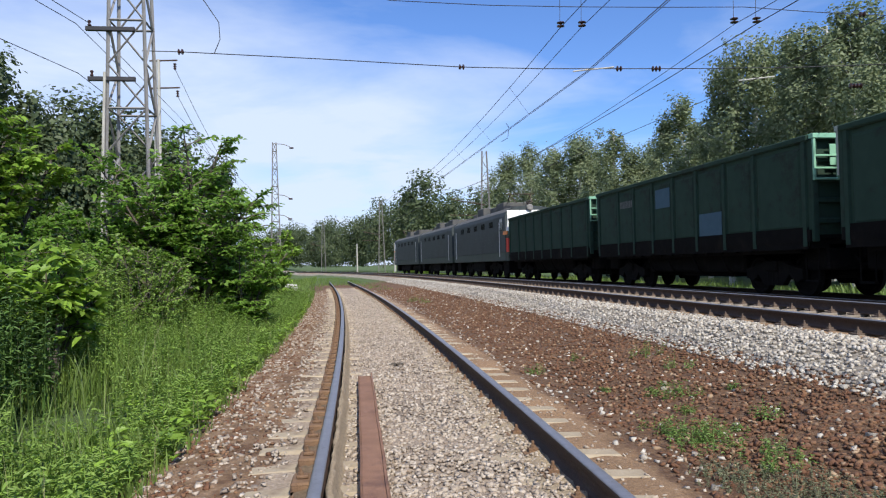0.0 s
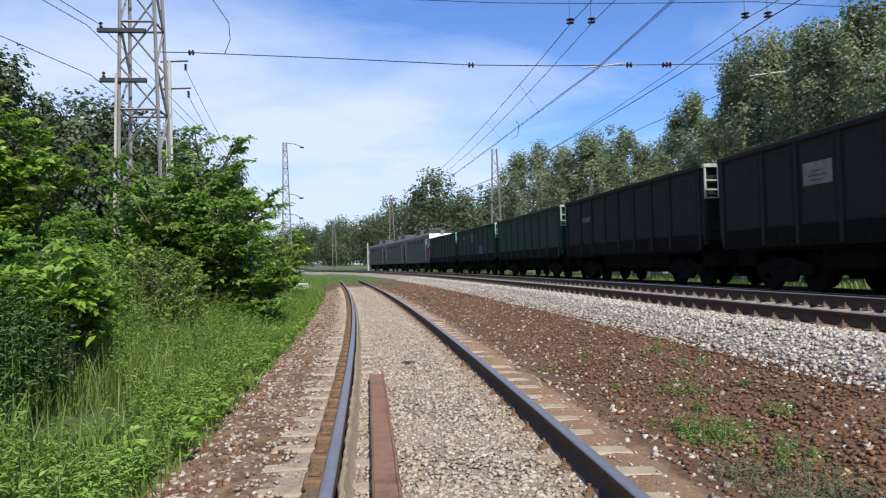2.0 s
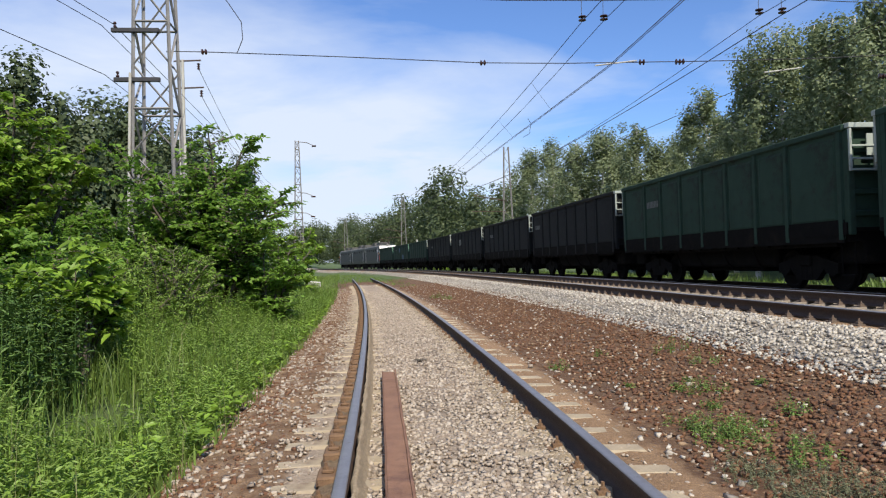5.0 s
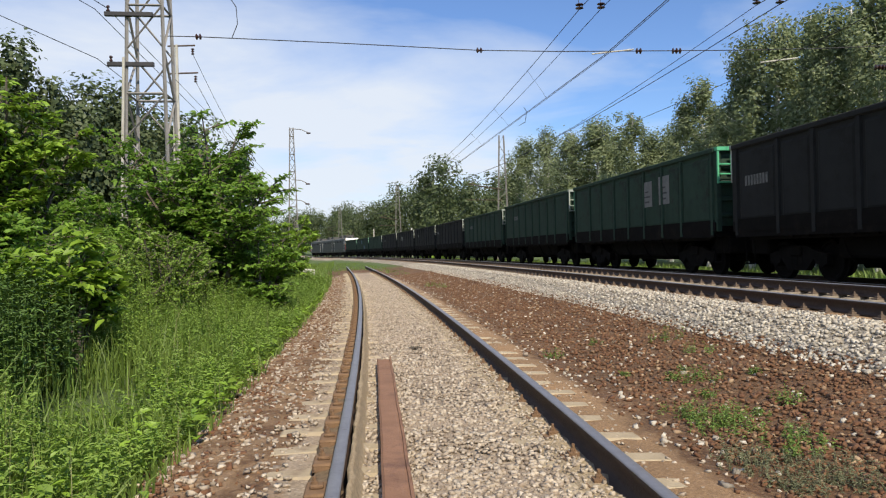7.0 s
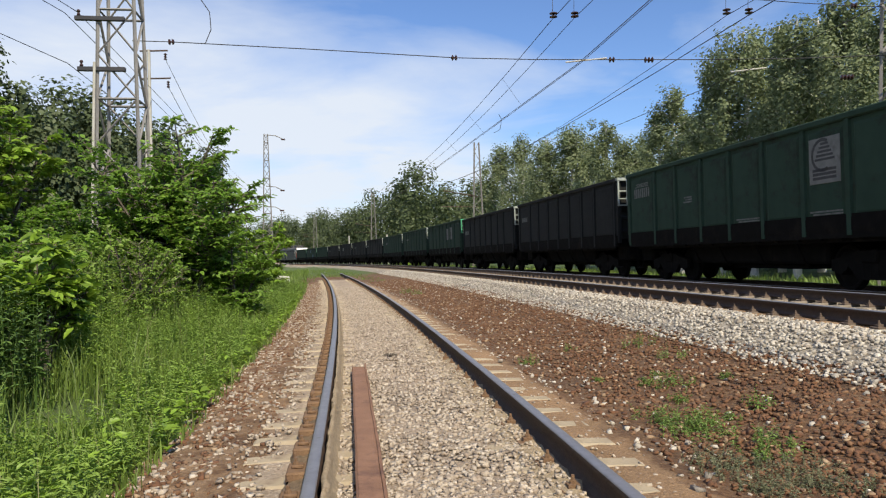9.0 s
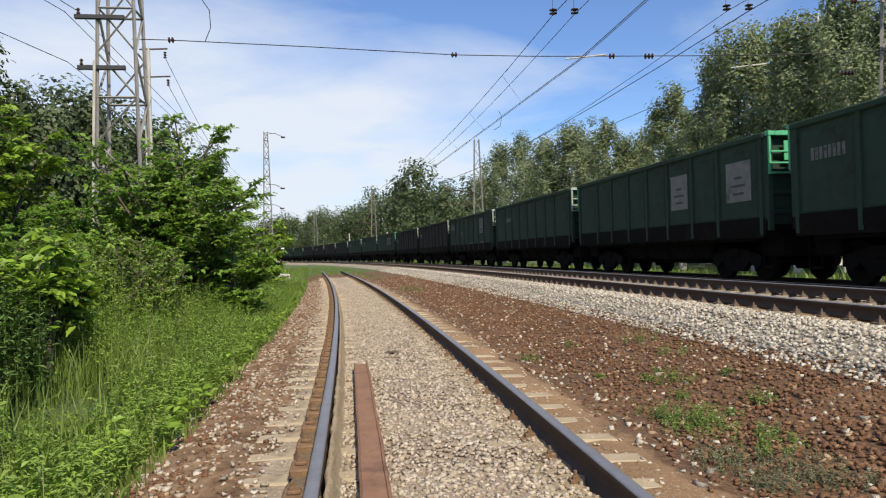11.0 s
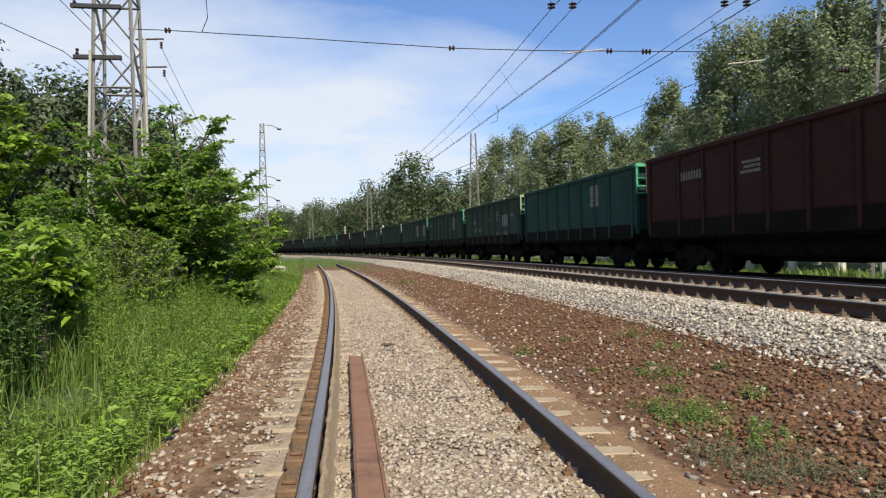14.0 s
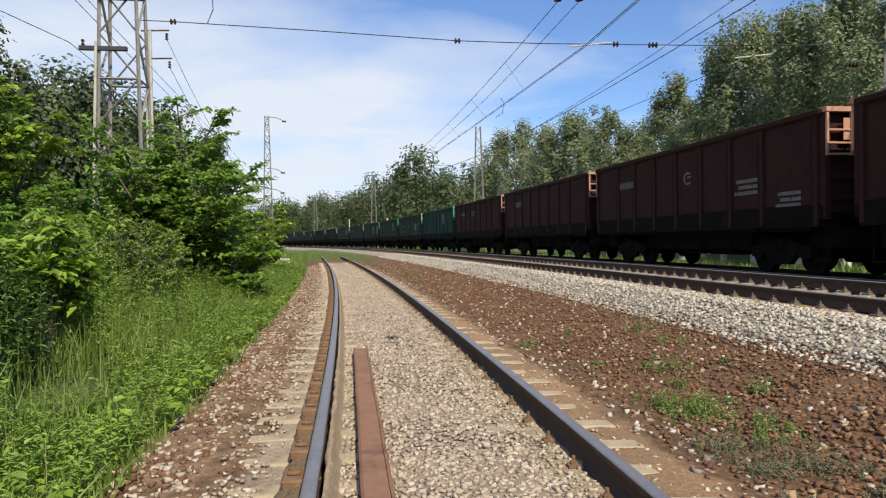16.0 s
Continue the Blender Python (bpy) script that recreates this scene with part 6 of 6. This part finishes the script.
# ---- rusty steel channel lying between the rails ----
beam = thing("steel_channel", "long rusty steel channel lying between the rails", "steel beam")
BEAM_PARTS = (("web", [(-0.074, 0.0), (0.062, 0.0), (0.062, -0.012), (-0.074, -0.012)]),
              ("flange", [(-0.088, -0.09), (-0.088, -0.006), (-0.075, 0.004), (-0.0745, -0.09)]),
              ("flange", [(0.0625, -0.09), (0.063, 0.010), (0.078, 0.014), (0.084, 0.0), (0.084, -0.09)]))
for name, prof in BEAM_PARTS:
    vv, ff = [], []
    seg = [i * 0.25 for i in range(33)]
    k = len(prof)
    for i, t in enumerate(seg):
        cx, cy = 0.011 - 0.1205 * t, t + 0.65
        wob = 0.004 * math.sin(t * 3.1) + 0.003 * math.sin(t * 7.7)
        for j, (u, h) in enumerate(prof):
            flare = 0.028 if i == len(seg) - 1 and h > 0.003 else 0.0
            vv.append((cx + u + wob * 0.5, cy, -0.11 + h + wob * 0.4 + flare))
    for i in range(len(seg) - 1):
        for j in range(k):
            ff.append((i * k + j, i * k + (j + 1) % k, (i + 1) * k + (j + 1) % k, (i + 1) * k + j))
    ff += [tuple(range(k))[::-1], tuple(range((len(seg) - 1) * k, len(seg) * k))]
    part(name, mesh_of(name, vv, ff, RUST), beam)

# ---- electric locomotive ----
def loco_section(rear_cab, front_cab, pantograph):
    top = thing("locomotive_section", "grey-green electric locomotive section with ribbed sides", "locomotive", group="locomotive sections")
    half, w = 7.8, 1.53
    body = Shape()
    prof = [(-w, 1.55), (-w, 3.62), (-w + 0.06, 3.85), (-w + 0.45, 4.12), (0, 4.22), (w - 0.45, 4.12), (w - 0.06, 3.85), (w, 3.62), (w, 1.55)]
    n = len(prof)
    v = [(x, y, z) for y in (-half, half) for x, z in prof]
    body.add(v, [(k, k + 1, n + k + 1, n + k) for k in range(n - 1)][:2] + [(k, k + 1, n + k + 1, n + k) for k in range(6, n - 1)], 0)
    body.add(v, [(k, k + 1, n + k + 1, n + k) for k in range(2, 6)], 1)
    body.add(v, [tuple(range(n)), tuple(range(n, 2 * n))[::-1]], 0)
    part("body", body.mesh("body", [LOCO_SIDE, LOCO_ROOF]), top)
    skirt = Shape()
    skirt.box(-w + 0.01, w - 0.01, -half + 0.02, half - 0.02, 1.05, 1.548, bevel=0.03)
    part("skirt", skirt.mesh("skirt", LOCO_LOW), top, "dull green lower skirt")
    for z in (1.70, 1.88, 2.06, 2.24, 2.42, 2.60, 2.78):
        sh = Shape()
        for sx in (-1, 1):
            sh.box(sx * w - 0.025, sx * w + 0.025, -half + 1.6, half - 1.6, z - 0.03, z + 0.03)
        part("side_rib", sh.mesh("side_rib", LOCO_SIDE), top)
    for k in range(5):
        y = -4.4 + k * 2.2
        sh = Shape()
        for sx in (-1, 1):
            for q in range(5):
                sh.box(sx * w - 0.03, sx * w + 0.03, y - 0.45, y + 0.45, 3.12 + q * 0.07, 3.16 + q * 0.07)
        part("vent", sh.mesh("vent", BLACK), top, "dark louvred vent")
    for y in (-half + 1.2, half - 1.2):
        sh = Shape()
        for sx in (-1, 1):
            sh.tube([(sx * (w + 0.05), y, 1.3), (sx * (w + 0.05), y, 3.3)], 0.02, 5)
        part("handrail", sh.mesh("handrail", LOCO_WHITE), top, "pale handrail")
    # roof gear
    for y0, y1, x1, z1 in ((-5.2, -3.4, 0.9, 4.62), (-2.6, -1.0, 0.7, 4.55), (0.4, 2.2, 0.85, 4.70), (3.6, 4.6, 0.6, 4.5)):
        sh = Shape()
        sh.box(-x1, x1, y0, y1, 4.1, z1, bevel=0.05)
        part("roof_box", sh.mesh("roof_box", LOCO_ROOF), top)
    sh = Shape()
    for y in (-6.5, -6.0, -3.0, -0.4, 2.8, 5.2, 6.2):
        insulator(sh, (0.45, y, 4.45), 3, 0.08)
    sh.tube([(0.45, -6.5, 4.62), (0.45, 6.2, 4.62)], 0.025, 5)
    part("roof_bus", sh.mesh("roof_bus", PORCELAIN), top, "dark roof insulators and busbar")
    if pantograph:
        sh = Shape()
        y = -5.9 if rear_cab else 5.9
        for sx in (-0.5, 0.5):
            sh.tube([(sx, y - 0.9, 4.45), (sx * 1.3, y, 5.0), (sx * 1.2, y + 0.9, 4.45)], 0.03, 5)
        sh.tube([(-0.9, y, 5.05), (0.9, y, 5.05)], 0.03, 5)
        part("pantograph", sh.mesh("pantograph", RUST_DARK), top, "folded pantograph")
    for has, sy in ((rear_cab, -1), (front_cab, 1)):
        if has:
            cab = Shape()
            ye = sy * half
            front = [(1.05, 0.45), (1.55, 0.50), (2.35, 0.45), (2.75, 0.38), (3.55, 0.12), (3.95, 0.0)]
            mats = [0, 3, 0, 4, 4]
            for k in range(len(front) - 1):
                (za, da), (zb, db) = front[k], front[k + 1]
                wa, wb = w - 0.04 - 0.1 * (k > 3), w - 0.04 - 0.1 * (k > 2)
                q = [(-wa, ye + sy * da, za), (wa, ye + sy * da, za), (wb, ye + sy * db, zb), (-wb, ye + sy * db, zb), (-wa, ye - sy * 0.05, za), (wa, ye - sy * 0.05, za), (wb, ye - sy * 0.05, zb), (-wb, ye - sy * 0.05, zb)]
                cab.add(q, [(0, 1, 2, 3), (0, 3, 7, 4), (1, 5, 6, 2)], mats[k])
            part("cab_front", cab.mesh("cab_front", [LOCO_LOW, LOCO_SIDE, LOCO_SIDE, LOCO_RED, LOCO_WHITE]), top, "white and red cab front")
            sh = Shape()
            sh.box(-w - 0.012, w + 0.012, ye - sy * 0.05 - 0.42, ye - sy * 0.05 + 0.42, 2.55, 2.75)
            part("stripe", sh.mesh("stripe", LOCO_ORANGE), top, "orange cab stripe")
            sh = Shape()
            for sx in (-1, 1):
                sh.box(sx * w - 0.02, sx * w + 0.02, ye - sy * 0.9 - 0.35, ye - sy * 0.9 + 0.35, 2.85, 3.5, bevel=0.01)
            part("cab_window", sh.mesh("cab_window", GLASS_DARK), top)
            sh = Shape()
            m = Matrix.Translation((0, ye + sy * 0.2, 3.18)) @ Matrix.Rotation(radians(sy * 17), 4, "X")
            sh.box(-1.15, 1.15, -0.06, 0.06, -0.33, 0.33, bevel=0.02, m=m)
            part("windscreen", sh.mesh("windscreen", GLASS_DARK), top)
            sh = Shape()
            sh.lathe([(0.17, -0.15), (0.19, 0.1), (0.14, 0.13)], 14, 0, Matrix.Translation((0, ye + sy * 0.05, 4.1)) @ Matrix.Rotation(radians(-90 * sy), 4, "X"))
            part("headlight", sh.mesh("headlight", GALVA), top)
        else:
            sh = Shape()
            sh.box(-0.6, 0.6, sy * half - 0.05, sy * half + 0.33, 1.5, 3.4)
            part("gangway", sh.mesh("gangway", BLACK), top, "black rubber gangway")
    sets = []
    for y in (-3.75, 3.75):
        part("bogie", BOGIE, top, m=pose(0, y, 0.05) @ Matrix.Diagonal((1.0, 1.35, 1.15, 1)))
        for a in (-1.5, 1.5):
            sets.append((part("wheelset", WHEELSET, top, m=pose(0, y + a, 0.60) @ Matrix.Diagonal((1, 1.25, 1.25, 1))), y + a))
    sh = Shape()
    sh.box(-1.3, 1.3, -1.7, 1.7, 0.40, 1.05, bevel=0.05)
    for y0, y1 in ((-7.6, -6.4), (6.4, 7.6)):
        sh.box(-1.3, 1.3, y0, y1, 0.35, 1.05, bevel=0.05)
    sh.box(-0.7, 0.7, -6.2, 6.2, 0.5, 1.05)
    part("equipment_box", sh.mesh("equipment_box", BLACK), top)
    return top, sets


for j, (rc, fc, pan) in enumerate(((True, False, True), (False, False, False), (False, True, True))):
    ob, sets = loco_section(rc, fc, pan)
    ob.scale = (1, 1, 1.04)
    MOVERS.append((ob, -(j + 0.5) * 16.4, sets, 0.625))


# ---- what moves ----
def motions():
    for ob, back, sets, radius in MOVERS:
        rows = []
        for k in range(17):
            s = train_s(k) - back
            x, y, th = main(s)
            rows.append((float(k), pose(x, y, Z_TRAIN, 0, 0, math.degrees(th))))
        walk(ob, rows)
        # rolling: the turn follows the distance run
        spin = [(k / FPS, -math.degrees((train_s(k / FPS) - train_s(0)) / radius)) for k in range(16 * FPS + 1)]
        for wheels, y in sets:
            base = wheels.matrix_basis.copy()
            walk(wheels, [(t, base @ Matrix.Rotation(radians(a), 4, "X")) for t, a in spin])


motions()
